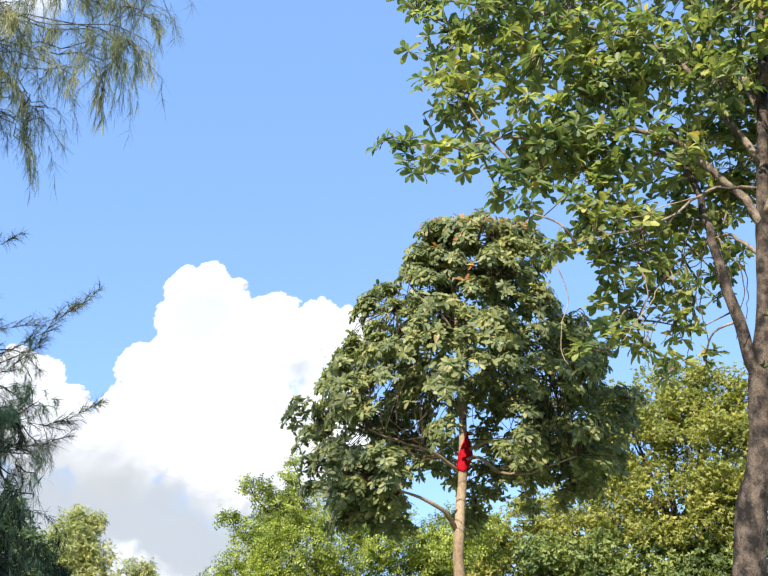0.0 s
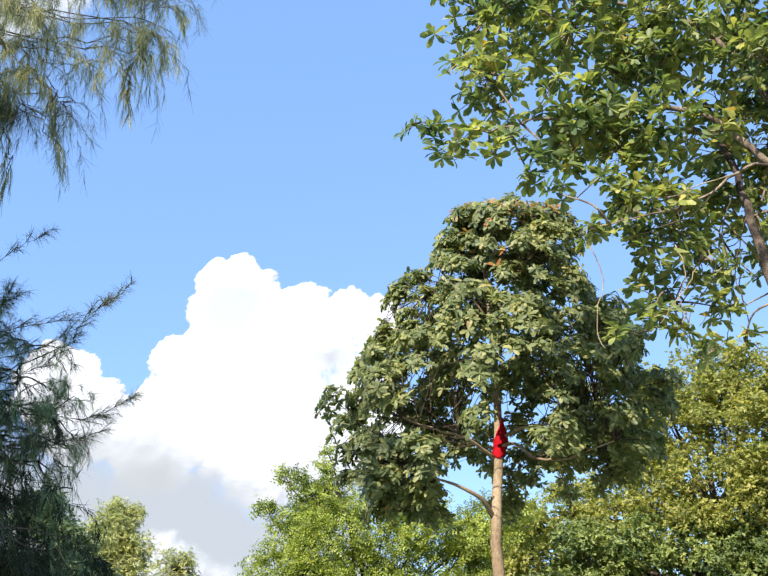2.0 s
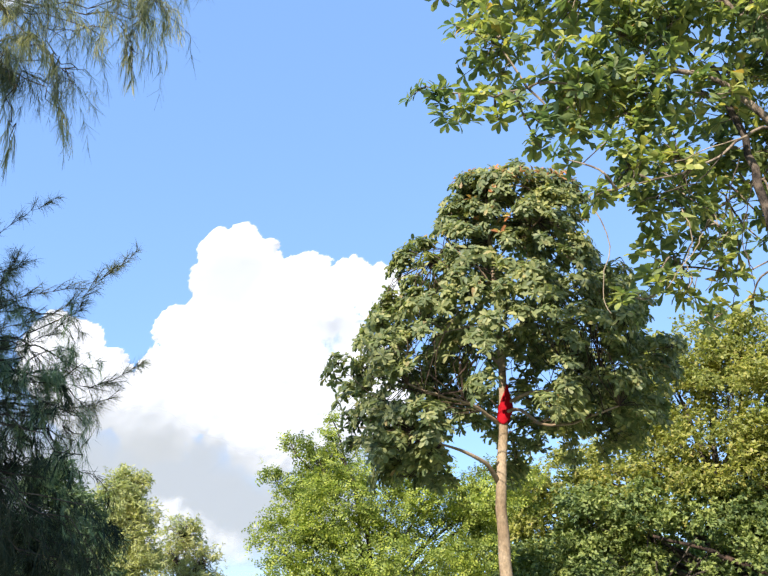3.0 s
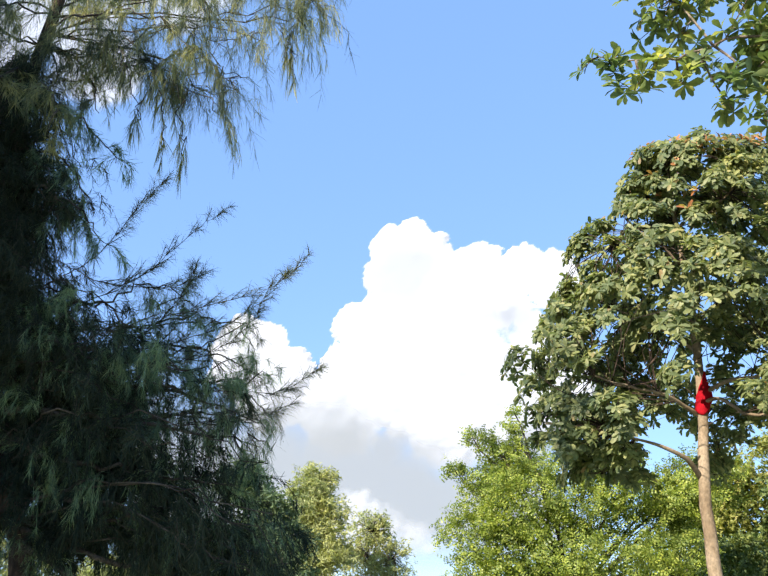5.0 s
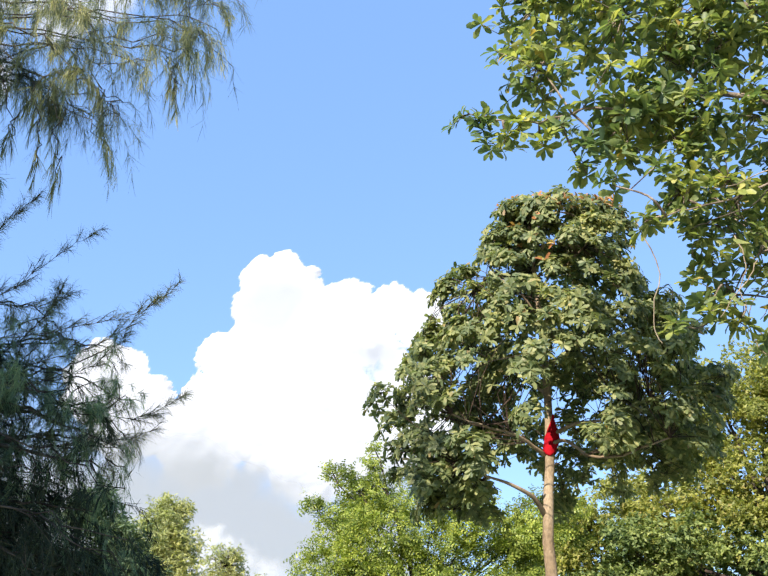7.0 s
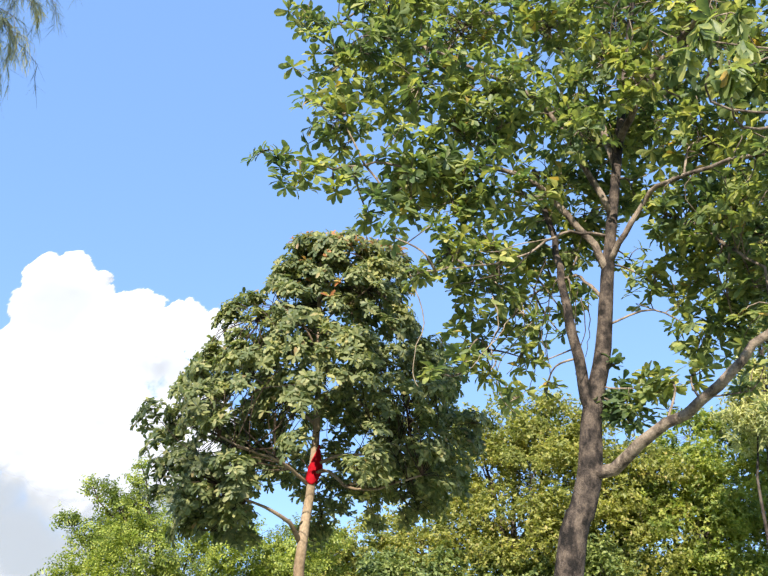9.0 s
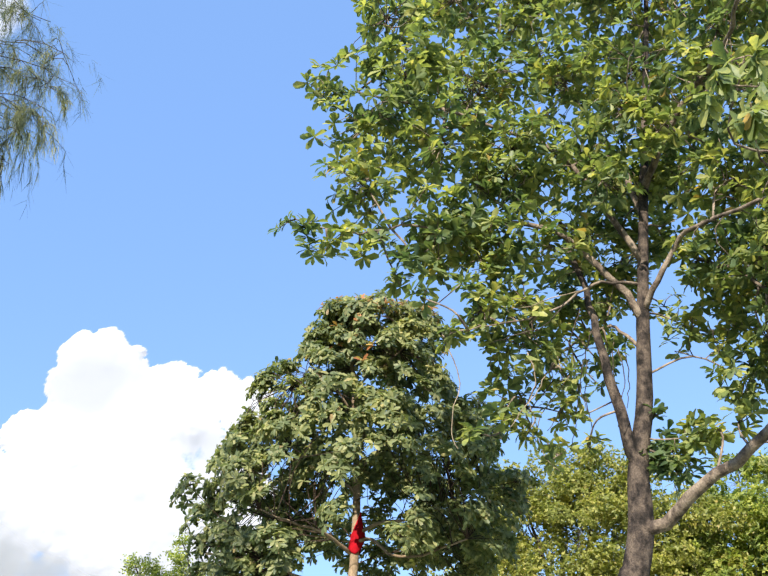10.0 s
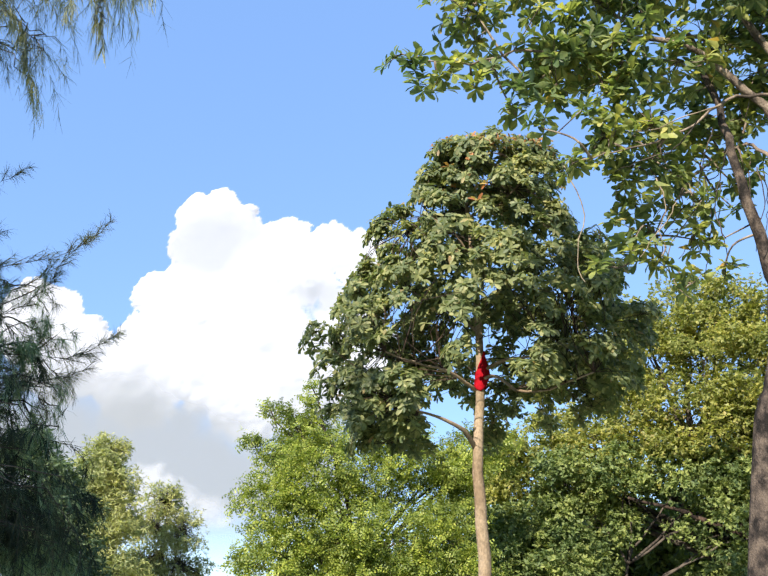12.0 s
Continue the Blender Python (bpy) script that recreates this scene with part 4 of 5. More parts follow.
def she_oak():
    low = [np.array(p) for p in [(-4.89, 6.85, 2.23), (-5.04, 6.73, 2.72), (-5.18, 6.62, 3.13), (-5.27, 6.55, 3.55), (-5.36, 6.47, 4.22), (-5.43, 6.40, 5.18), (-5.45, 6.39, 6.09), (-5.44, 6.40, 6.76), (-5.39, 6.44, 7.42), (-5.31, 6.51, 8.38), (-5.29, 6.53, 9.61), (-5.33, 6.50, 11.37)]]
    base = np.array([low[0][0] + 0.25, low[0][1] + 0.1, 0.0])
    top = thing("she_oak", base, "she-oak with long drooping needle branchlets, shade and sunlit top put into needle colours", "tree")
    p = smooth_path([base - [0, 0, 0.1]] + low, 30)
    r = np.interp(p[:, 2], [0, 0.6, 3, 6, 8, 11], [0.20, 0.13, 0.088, 0.072, 0.055, 0.02])
    v, q, c = tube(p, r, 12, 0.04)
    part("trunk", v, [q, c], BARK_OAK, top, "dark rough trunk")

    def at(z):
        return p[np.argmin(np.abs(p[:, 2] - z))]

    # rising shoots against the sky
    shoots_high = (
        [(-4.82, 6.40, 4.61), (-4.54, 6.61, 4.93), (-4.35, 6.74, 5.30), (-4.21, 6.83, 5.61), (-4.05, 6.93, 5.91)],
        [(-4.65, 6.40, 4.27), (-4.41, 6.58, 4.54), (-4.11, 6.78, 4.80), (-3.83, 6.94, 5.17), (-3.60, 7.07, 5.48), (-3.42, 7.16, 5.68)],
        [(-4.51, 6.38, 4.02), (-4.22, 6.58, 4.20), (-3.87, 6.80, 4.38), (-3.38, 7.06, 4.59), (-3.06, 7.21, 4.74), (-2.82, 7.31, 4.95), (-2.67, 7.37, 5.20)],
    )
    shoots_middle = (
        [(-4.33, 6.57, 3.98), (-3.91, 6.84, 4.12), (-3.54, 7.04, 4.29), (-3.24, 7.19, 4.50), (-3.00, 7.29, 4.81), (-2.88, 7.34, 4.97)],
        [(-4.09, 6.67, 3.55), (-3.63, 6.94, 3.70), (-3.30, 7.11, 3.79), (-2.94, 7.26, 3.76), (-2.70, 7.36, 3.90), (-2.52, 7.42, 4.03)],
        [(-4.34, 6.62, 3.82), (-3.92, 6.89, 3.95), (-3.55, 7.09, 4.10), (-3.29, 7.22, 4.33), (-3.10, 7.31, 4.63)],
        [(-3.97, 6.74, 3.43), (-3.62, 6.94, 3.54), (-3.33, 7.09, 3.65), (-3.18, 7.16, 3.84), (-3.11, 7.19, 4.06)],
    )
    shoots_low = (
        [(-4.70, 6.49, 4.83), (-4.45, 6.67, 4.73), (-4.11, 6.89, 4.73), (-3.81, 7.07, 4.81), (-3.66, 7.15, 4.98)],
        [(-3.83, 6.83, 3.40), (-3.47, 7.02, 3.47), (-3.17, 7.17, 3.53), (-2.93, 7.27, 3.58), (-2.78, 7.33, 3.68)],
        [(-4.26, 6.68, 4.09), (-4.02, 6.83, 4.26), (-3.86, 6.93, 4.52), (-3.75, 6.98, 4.72), (-3.69, 7.02, 4.93)],
    )
    for pts in shoots_high + shoots_middle + shoots_low:
        upswept_twig(top, pts, NEEDLE_FINE)
    # crown that overhangs towards the open sky, its sunlight put into needle colour
    crown_first = (
        [(-5.39, 6.44, 7.42), (-4.69, 6.50, 7.68), (-3.96, 6.51, 7.77), (-3.27, 6.56, 7.76), (-2.75, 6.58, 7.70), (-2.43, 6.71, 7.54)],
        [(-5.36, 6.46, 7.56), (-4.57, 6.46, 7.43), (-3.84, 6.47, 7.33), (-3.33, 6.53, 7.26), (-2.94, 6.61, 7.11)],
        [(-5.39, 6.44, 7.29), (-4.80, 6.41, 7.20), (-4.28, 6.42, 7.04), (-3.86, 6.58, 6.94)],
        [(-5.38, 6.45, 7.49), (-4.56, 6.47, 7.25), (-3.82, 6.49, 6.98), (-3.35, 6.52, 6.84), (-3.09, 6.54, 6.66)],
    )
    crown_second = (
        [(-5.34, 6.49, 8.03), (-4.34, 6.62, 8.08), (-3.45, 6.69, 7.85), (-2.76, 6.80, 7.79), (-2.44, 6.81, 7.66)],
        [(-5.35, 6.48, 7.76), (-4.34, 6.50, 7.63), (-3.47, 6.57, 7.47), (-2.82, 6.66, 7.42), (-2.57, 6.76, 7.35)],
        [(-5.32, 6.51, 9.01), (-4.33, 6.63, 8.98), (-3.31, 6.76, 8.74), (-2.62, 6.85, 8.62), (-2.32, 6.86, 8.47)],
        [(-5.35, 6.47, 8.56), (-4.25, 6.57, 8.55), (-3.25, 6.68, 8.28), (-2.62, 6.75, 8.16), (-2.36, 6.84, 8.08)],
    )
    crown_third = (
        [(-5.33, 6.49, 9.59), (-4.34, 6.62, 9.71), (-3.30, 6.77, 9.45), (-2.61, 6.86, 9.11)],
        [(-5.35, 6.48, 7.76), (-5.16, 5.71, 7.22), (-5.16, 5.28, 6.71), (-5.21, 4.93, 6.24)],
        [(-5.33, 6.50, 8.30), (-5.19, 5.81, 7.55), (-5.16, 5.28, 6.99), (-5.30, 4.83, 6.54)],
        [(-5.38, 6.45, 7.39), (-4.77, 6.56, 7.18), (-4.12, 6.65, 6.96), (-3.63, 6.71, 6.69), (-3.36, 6.74, 6.40)],
        [(-5.33, 6.50, 8.30), (-4.51, 6.63, 8.47), (-3.62, 6.72, 8.44), (-2.83, 6.88, 8.30)],
    )
    crown_fourth = (
        [(-5.32, 6.51, 9.01), (-4.41, 6.70, 9.36), (-3.38, 6.84, 9.19)],
        [(-5.35, 6.48, 7.76), (-5.42, 5.87, 7.66), (-5.42, 5.44, 7.36), (-5.55, 5.00, 6.91)],
        [(-5.42, 6.42, 7.35), (-5.54, 5.89, 7.28), (-5.66, 5.48, 6.99), (-5.73, 5.09, 6.48)],
        [(-5.30, 6.52, 8.87), (-5.56, 5.87, 8.68), (-5.81, 5.31, 8.27), (-5.97, 4.80, 7.57)],
        [(-5.32, 6.50, 7.90), (-5.41, 7.20, 8.78), (-5.19, 7.86, 9.44), (-4.82, 8.45, 9.68)],
    )
    crown_fifth = (
        [(-5.32, 6.51, 8.58), (-4.41, 6.08, 7.89), (-3.69, 5.86, 7.44), (-3.19, 5.92, 7.14)],
        [(-5.37, 6.46, 7.62), (-4.68, 6.12, 7.32), (-4.07, 5.96, 7.16), (-3.61, 5.91, 6.89), (-3.24, 6.01, 6.61)],
    )
    for i, pts in enumerate(crown_first + crown_second + crown_third + crown_fourth + crown_fifth):
        pts = [np.array(q) - [0.08 * (k > 0), 0, 0] for k, q in enumerate(pts)]
        hanging_bough(top, pts, 0.012, 60, (0.2, 0.52), 26, NEEDLE_LIT, (0.09, 0.2), 0.0018, 0.75, 0.3, 0.75, 1.0, 5)
        if i % 5 < 4:
            hanging_bough(top, [q + 0.10 * rng.normal(size=3) * (k > 0) for k, q in enumerate(pts)], 0.009, 72, (0.2, 0.5), 22, NEEDLE_GREY, (0.10, 0.22), 0.0016, 0.95, 0.45, 0.7, 0.9, 2, 2)
    # a few long tassels below the crown
    for pts in (
        [(-4.22, 6.10, 6.84), (-4.07, 6.20, 6.43), (-4.02, 6.24, 6.12)], [(-3.83, 6.36, 6.77), (-3.70, 6.44, 6.19), (-3.65, 6.47, 5.83)], [(-3.95, 6.28, 6.75), (-3.84, 6.36, 6.22), (-3.80, 6.38, 5.85)],
        [(-2.90, 6.74, 7.38), (-2.80, 6.78, 7.09), (-2.75, 6.80, 6.86)], [(-3.48, 6.45, 6.94), (-3.35, 6.52, 6.62), (-3.32, 6.54, 6.34)],
    ):
        hanging_bough(top, pts, 0.006, 7, (0.15, 0.35), 34, NEEDLE_LIT, (0.14, 0.24), 0.0019, 0.06, 0.12)
    # dense middle: a close core and looser outer boughs, shaded by needle colour
    for i in range(110):
        core = i < 38
        z = (4.1 + 2.2 * rng.random()) if core else (4.2 + 2.85 * rng.random())
        s = at(z)
        a = rng.uniform(-math.pi, math.pi)
        d = np.array([math.cos(a), math.sin(a), 0.0])
        west = float(d @ np.array([-0.8, -0.6, 0.0]))
        if z < 4.4 and west > 0.1:
            d, west = -d, -west
        ln = np.interp(z, [3.6, 4.3, 5.0, 6.0, 6.8, 7.6], [2.0, 1.5, 1.1, 0.95, 0.85, 0.7]) * (0.3 + 0.85 * rng.random())
        ln *= 1 + max(0.0, west) * 0.6
        ln *= 1 - 0.4 * max(0.0, float(d @ np.array([0.6, -0.8, 0.0])))
        if core:
            ln = 0.25 + 0.5 * ln
        pts = [s, s + d * ln * 0.5 + [0, 0, 0.10 + 0.08 * rng.normal()], s + d * ln + [0, 0, -0.05 - 0.3 * rng.random()]]
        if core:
            hanging_bough(top, pts, 0.02, 26, (0.2, 0.5), 44, NEEDLE_SHADE, (0.08, 0.18), 0.0027, 0.9, 0.7, 0.6, 0.8, 2, 2)
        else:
            hanging_bough(top, pts, 0.014, 30, (0.2, 0.5), 32, NEEDLE_SHADE, (0.06, 0.16), 0.0024, 1.0, 0.55, 0.6, 0.9, 3, 2)
    # inner boughs of the skirt, dimmed by needle colour, all on the lawn side
    for i in range(66):
        z = 2.3 + 2.1 * rng.random()
        s = at(z)
        a = rng.uniform(-0.15, 1.35)
        d = np.array([math.cos(a), math.sin(a), 0.0])
        ln = np.interp(z, [2.0, 3.3, 4.0, 4.8], [2.5, 2.5, 2.1, 1.5]) * (0.55 + 0.5 * rng.random())
        pts = [s, s + d * ln * 0.5 + [0, 0, 0.12 + 0.1 * rng.normal()], s + d * ln + [0, 0, -0.1 - 0.25 * rng.random()]]
        hanging_bough(top, pts, 0.012, 28, (0.2, 0.5), 34, NEEDLE_SHADE, (0.07, 0.17), 0.0033, 0.9, 0.6, 0.7, 0.8, 3, 2)
    for i in range(28):                # short ones that close the skirt behind the trunk
        z = 2.7 + 1.8 * rng.random()
        s = at(z)
        a = rng.uniform(0.2, 1.9)
        d = np.array([math.cos(a), math.sin(a), 0.0])
        ln = 0.7 + 0.9 * rng.random()
        pts = [s, s + d * ln * 0.5 + [0, 0, 0.06 * rng.normal()], s + d * ln + [0, 0, -0.05 - 0.25 * rng.random()]]
        hanging_bough(top, pts, 0.008, 26, (0.2, 0.45), 33, NEEDLE_SHADE, (0.08, 0.18), 0.0035, 0.9, 0.7, 0.7, 0.8, 2, 2)
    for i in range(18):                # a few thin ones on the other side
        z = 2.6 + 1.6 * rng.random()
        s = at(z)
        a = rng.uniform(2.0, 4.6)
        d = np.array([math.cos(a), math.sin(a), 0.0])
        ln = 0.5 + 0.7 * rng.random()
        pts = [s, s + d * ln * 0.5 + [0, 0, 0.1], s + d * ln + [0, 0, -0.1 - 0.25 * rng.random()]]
        hanging_bough(top, pts, 0.014, 16, (0.2, 0.45), 22, NEEDLE_SHADE, (0.08, 0.18), 0.003, 0.9, 0.6, 0.8, 0.9, 2)
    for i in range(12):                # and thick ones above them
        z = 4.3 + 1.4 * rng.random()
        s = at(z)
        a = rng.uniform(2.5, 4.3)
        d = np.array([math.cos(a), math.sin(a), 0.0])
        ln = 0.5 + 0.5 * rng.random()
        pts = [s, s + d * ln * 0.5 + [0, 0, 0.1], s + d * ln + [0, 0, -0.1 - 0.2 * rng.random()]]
        hanging_bough(top, pts, 0.014, 24, (0.2, 0.45), 44, NEEDLE_SHADE, (0.08, 0.18), 0.003, 0.9, 0.6, 0.7, 0.9, 2, 2)
    # thin sunlit sprays at the outer edge of the skirt
    for pts in (
        [(-4.15, 6.75, 4.02), (-3.75, 6.98, 4.17), (-3.36, 7.19, 4.11), (-3.06, 7.32, 3.90)],
        [(-3.98, 6.86, 3.72), (-3.58, 7.08, 3.84), (-3.22, 7.25, 3.77), (-2.99, 7.35, 3.56)],
        [(-4.15, 6.87, 4.29), (-3.78, 7.08, 4.50), (-3.46, 7.25, 4.47), (-3.25, 7.35, 4.32)],
        [(-3.84, 6.82, 3.48), (-3.47, 7.02, 3.55), (-3.12, 7.19, 3.44), (-2.92, 7.27, 3.24)],
        [(-4.46, 6.66, 4.48), (-4.19, 6.84, 4.72), (-3.92, 7.00, 4.75), (-3.71, 7.12, 4.58)],
    ):
        hanging_bough(top, pts, 0.012, 40, (0.12, 0.3), 24, NEEDLE_FINE, (0.06, 0.14), 0.0012, 0.9, 0.5, 0.5, 0.9, 2)
    # grey hanging sprays along the foot of the rising shoots
    for pts in (
        [(-4.75, 6.80, 4.10), (-4.45, 6.95, 4.25), (-4.13, 7.00, 4.52), (-3.76, 7.05, 4.73)],
        [(-4.50, 6.85, 3.95), (-3.93, 7.00, 4.12), (-3.50, 7.05, 4.18), (-3.05, 7.10, 4.43)],
        [(-4.30, 6.85, 3.70), (-3.65, 7.00, 3.74), (-3.23, 7.05, 3.76), (-2.96, 7.10, 3.88)],
        [(-4.60, 6.80, 4.35), (-4.20, 6.95, 4.38), (-3.80, 7.05, 4.40), (-3.40, 7.10, 4.40)],
        [(-4.20, 6.85, 3.50), (-3.65, 7.00, 3.52), (-3.29, 7.05, 3.46), (-2.98, 7.10, 3.48)],
        [(-4.40, 6.85, 3.88), (-3.90, 6.98, 3.95), (-3.50, 7.05, 3.96), (-3.18, 7.10, 4.05)],
    ):
        hanging_bough(top, pts, 0.010, 60, (0.12, 0.32), 26, NEEDLE_MID, (0.07, 0.15), 0.0015, 0.9, 0.5, 0.45, 0.8, 4, 2)
    # sprays that leave the dark middle towards the sky
    sprays_sky = (
        ([(-5.49, 6.36, 6.53), (-5.01, 6.37, 6.51), (-4.67, 6.51, 6.25), (-4.41, 6.57, 5.91)], NEEDLE_MID),
        ([(-5.49, 6.35, 6.13), (-5.02, 6.36, 6.00), (-4.73, 6.47, 5.74), (-4.51, 6.51, 5.36)], NEEDLE_MID),
        ([(-5.48, 6.37, 5.70), (-4.98, 6.40, 5.58), (-4.60, 6.44, 5.34), (-4.35, 6.49, 5.03)], NEEDLE_MID),
        ([(-5.46, 6.38, 6.78), (-5.33, 5.82, 6.49), (-5.30, 5.43, 6.11), (-5.32, 5.11, 5.65)], NEEDLE_LIT),
        ([(-5.45, 6.39, 6.96), (-5.15, 5.85, 6.58), (-5.04, 5.40, 5.99), (-5.09, 5.21, 5.58)], NEEDLE_LIT),
    )
    sprays_side = (
        ([(-5.46, 6.38, 6.72), (-4.87, 5.96, 6.44), (-4.66, 5.88, 6.12), (-4.60, 5.80, 5.80)], NEEDLE_LIT),
        ([(-5.39, 6.44, 7.42), (-4.98, 6.52, 7.14), (-4.78, 6.55, 6.82), (-4.65, 6.52, 6.48)], NEEDLE_LIT),
    )
    for pts, mat in sprays_sky + sprays_side:
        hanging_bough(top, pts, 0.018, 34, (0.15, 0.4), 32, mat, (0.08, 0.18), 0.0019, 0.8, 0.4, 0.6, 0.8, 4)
    # a bare limb that droops below the trunk
    pts, rr = limb_path([(-5.04, 6.73, 2.81), (-5.04, 6.60, 2.59), (-5.10, 6.42, 2.37), (-5.17, 6.24, 2.10), (-5.35, 6.07, 1.74)], 0.03, 0.022, 14, 0.004)
    v, q, c = tube(pts, rr, 8, 0.04)
    part("limb", v, [q, c], BARK_OAK, top)
    # long lower boughs that reach out over the lawn
    skirt_high = (
        [(-5.28, 6.54, 3.77), (-4.66, 6.65, 3.85), (-4.05, 6.81, 3.76), (-3.56, 6.98, 3.68), (-3.17, 7.17, 3.57)],
        [(-5.25, 6.56, 3.55), (-4.53, 6.61, 3.52), (-3.90, 6.78, 3.39), (-3.39, 7.06, 3.34), (-3.11, 7.30, 3.25)],
        [(-5.20, 6.61, 3.34), (-4.45, 6.67, 3.10), (-3.80, 6.85, 2.99), (-3.18, 7.27, 2.95)],
        [(-5.13, 6.66, 3.01), (-4.29, 6.78, 2.75), (-3.71, 7.01, 2.61), (-3.08, 7.42, 2.60)],
    )
    skirt_middle = (
        [(-5.31, 6.51, 3.99), (-4.66, 6.52, 4.08), (-4.01, 6.60, 3.96), (-3.59, 6.73, 3.83)],
        [(-5.14, 6.65, 3.13), (-4.89, 7.58, 3.44), (-4.42, 8.21, 3.35), (-3.70, 8.68, 3.31)],
        [(-5.08, 6.70, 2.93), (-4.82, 7.63, 2.71), (-4.19, 8.23, 2.58), (-3.54, 8.53, 2.51)],
        [(-5.33, 6.49, 4.22), (-4.86, 6.49, 4.46), (-4.40, 6.58, 4.45), (-4.05, 6.70, 4.26)],
        [(-5.26, 6.55, 3.87), (-4.42, 6.57, 3.98), (-3.77, 6.63, 3.90), (-3.28, 6.78, 3.74)],
    )
    skirt_low = (
        [(-5.01, 6.75, 2.60), (-4.23, 6.93, 2.33), (-3.61, 7.17, 2.19), (-2.99, 7.57, 2.18)],
        [(-5.00, 6.76, 2.52), (-4.20, 6.95, 2.06), (-3.60, 7.18, 1.93), (-2.90, 7.60, 1.91)],
        [(-4.99, 6.77, 2.45), (-4.59, 7.65, 2.10), (-4.02, 8.20, 1.96), (-3.33, 8.72, 1.98)],
    )
    for pts in skirt_high + skirt_middle + skirt_low:
        hanging_bough(top, pts, 0.035, 100, (0.2, 0.5), 42, NEEDLE_MID, (0.06, 0.14), 0.0016, 1.0, 0.42, 0.65, 0.9, 5, 2)

    # thick ends of the lowest boughs, shade put into their needle colour
    for pts in (
        [(-4.06, 7.3, 3.22), (-3.66, 7.3, 3.12), (-3.32, 7.3, 2.97), (-3.08, 7.3, 2.76)],
        [(-4.12, 7.3, 2.88), (-3.73, 7.3, 2.78), (-3.35, 7.3, 2.6), (-3.11, 7.3, 2.44)],
        [(-3.95, 7.3, 2.58), (-3.61, 7.3, 2.49), (-3.33, 7.3, 2.37)],
    ):
        hanging_bough(top, pts, 0.010, 60, (0.2, 0.5), 46, NEEDLE_SHADE, (0.08, 0.17), 0.0024, 0.9, 0.6, 0.7, 0.8, 3, 2)


rng = np.random.default_rng(23)
she_oak()


# ---- trees behind ----
def clump_tree(name, label, foot, lobes, mat, leaf, template, per_m2, trunk_r, bark, near_count=0, droop=0.3, twiggy=0.06, whorl=6):
    foot = np.array(foot, dtype=float)
    foot[2] = 0.0
    top = thing(name, foot, label, "tree", "trees behind the lawn")
    hubs = np.array([l[:3] for l in lobes])
    mid = hubs.mean(axis=0)
    fork = foot + (mid - foot) * np.array([0.25, 0.25, 0.45])
    p, r = limb_path([foot - [0, 0, 0.1], (foot + fork) / 2 + [0.1, 0, 0], fork, mid + [0, 0, 0.3]], trunk_r, trunk_r * 0.3, 14, 0.03)
    r[0] *= 1.3
    v, q, c = tube(p, r, 9, 0.04)
    part("trunk", v, [q, c], bark, top)
    for h in hubs:
        s = p[min(5 + int(8 * max(0.0, min(1.0, (h[2] - fork[2]) / (mid[2] - fork[2] + 0.1) * 0.5))), 12)]
        m = (s + h) / 2 + [0, 0, 0.2]
        b, br = limb_path([s, m, h], trunk_r * 0.42, 0.015, 9, 0.04)
        v, q, c = tube(b, br, 6)
        part("limb", v, [q, c], bark, top)
    # leaf clumps of their own size on each bough, uneven along the edge
    clumps = []
    for x, y, z, r in lobes:
        k = int((14 + 12 * r) * min(1.0, 0.2 + 2 * r))
        d = unit(rng.normal(size=(k, 3)))
        for e in d * (r * (0.45 + 0.6 * rng.random(k) ** 0.6))[:, None]:
            clumps.append((x + e[0], y + e[1], z + e[2] * 0.9, (0.24 + 0.34 * rng.random()) * min(0.6 + 0.4 * r, 0.3 + r)))
    # none in the hollow heart of a neighbouring bough
    at, r = np.array(clumps)[:, None, :3], np.array(lobes)[None, :, 3]
    deep = (np.linalg.norm(at - hubs[None], axis=2) < 0.42 * r).sum(axis=1)
    clumps = [c for c, d in zip(clumps, deep) if d == 0]
    pos, out, own = in_lobes(clumps, per_m2, 0.35, 0.65)
    axis = out * 0.6 + np.array([0, 0, 0.7]) + 0.4 * rng.normal(size=pos.shape)
    arr = rosettes(pos, axis, whorl, (0.6, 1.6), leaf, 1.0, droop, template, 0.5)
    leaf_parts(top, arr, template, mat, (0, 0, 0), near_count)
    sel = rng.random(len(pos)) < twiggy
    v, f = tubes(reach(pos[sel], hubs, 0.05, 4, 0.008, 0.004, 3))
    part("twig_growth", v, f, bark, top, kind="stuff")
    return top


rng = np.random.default_rng(24)
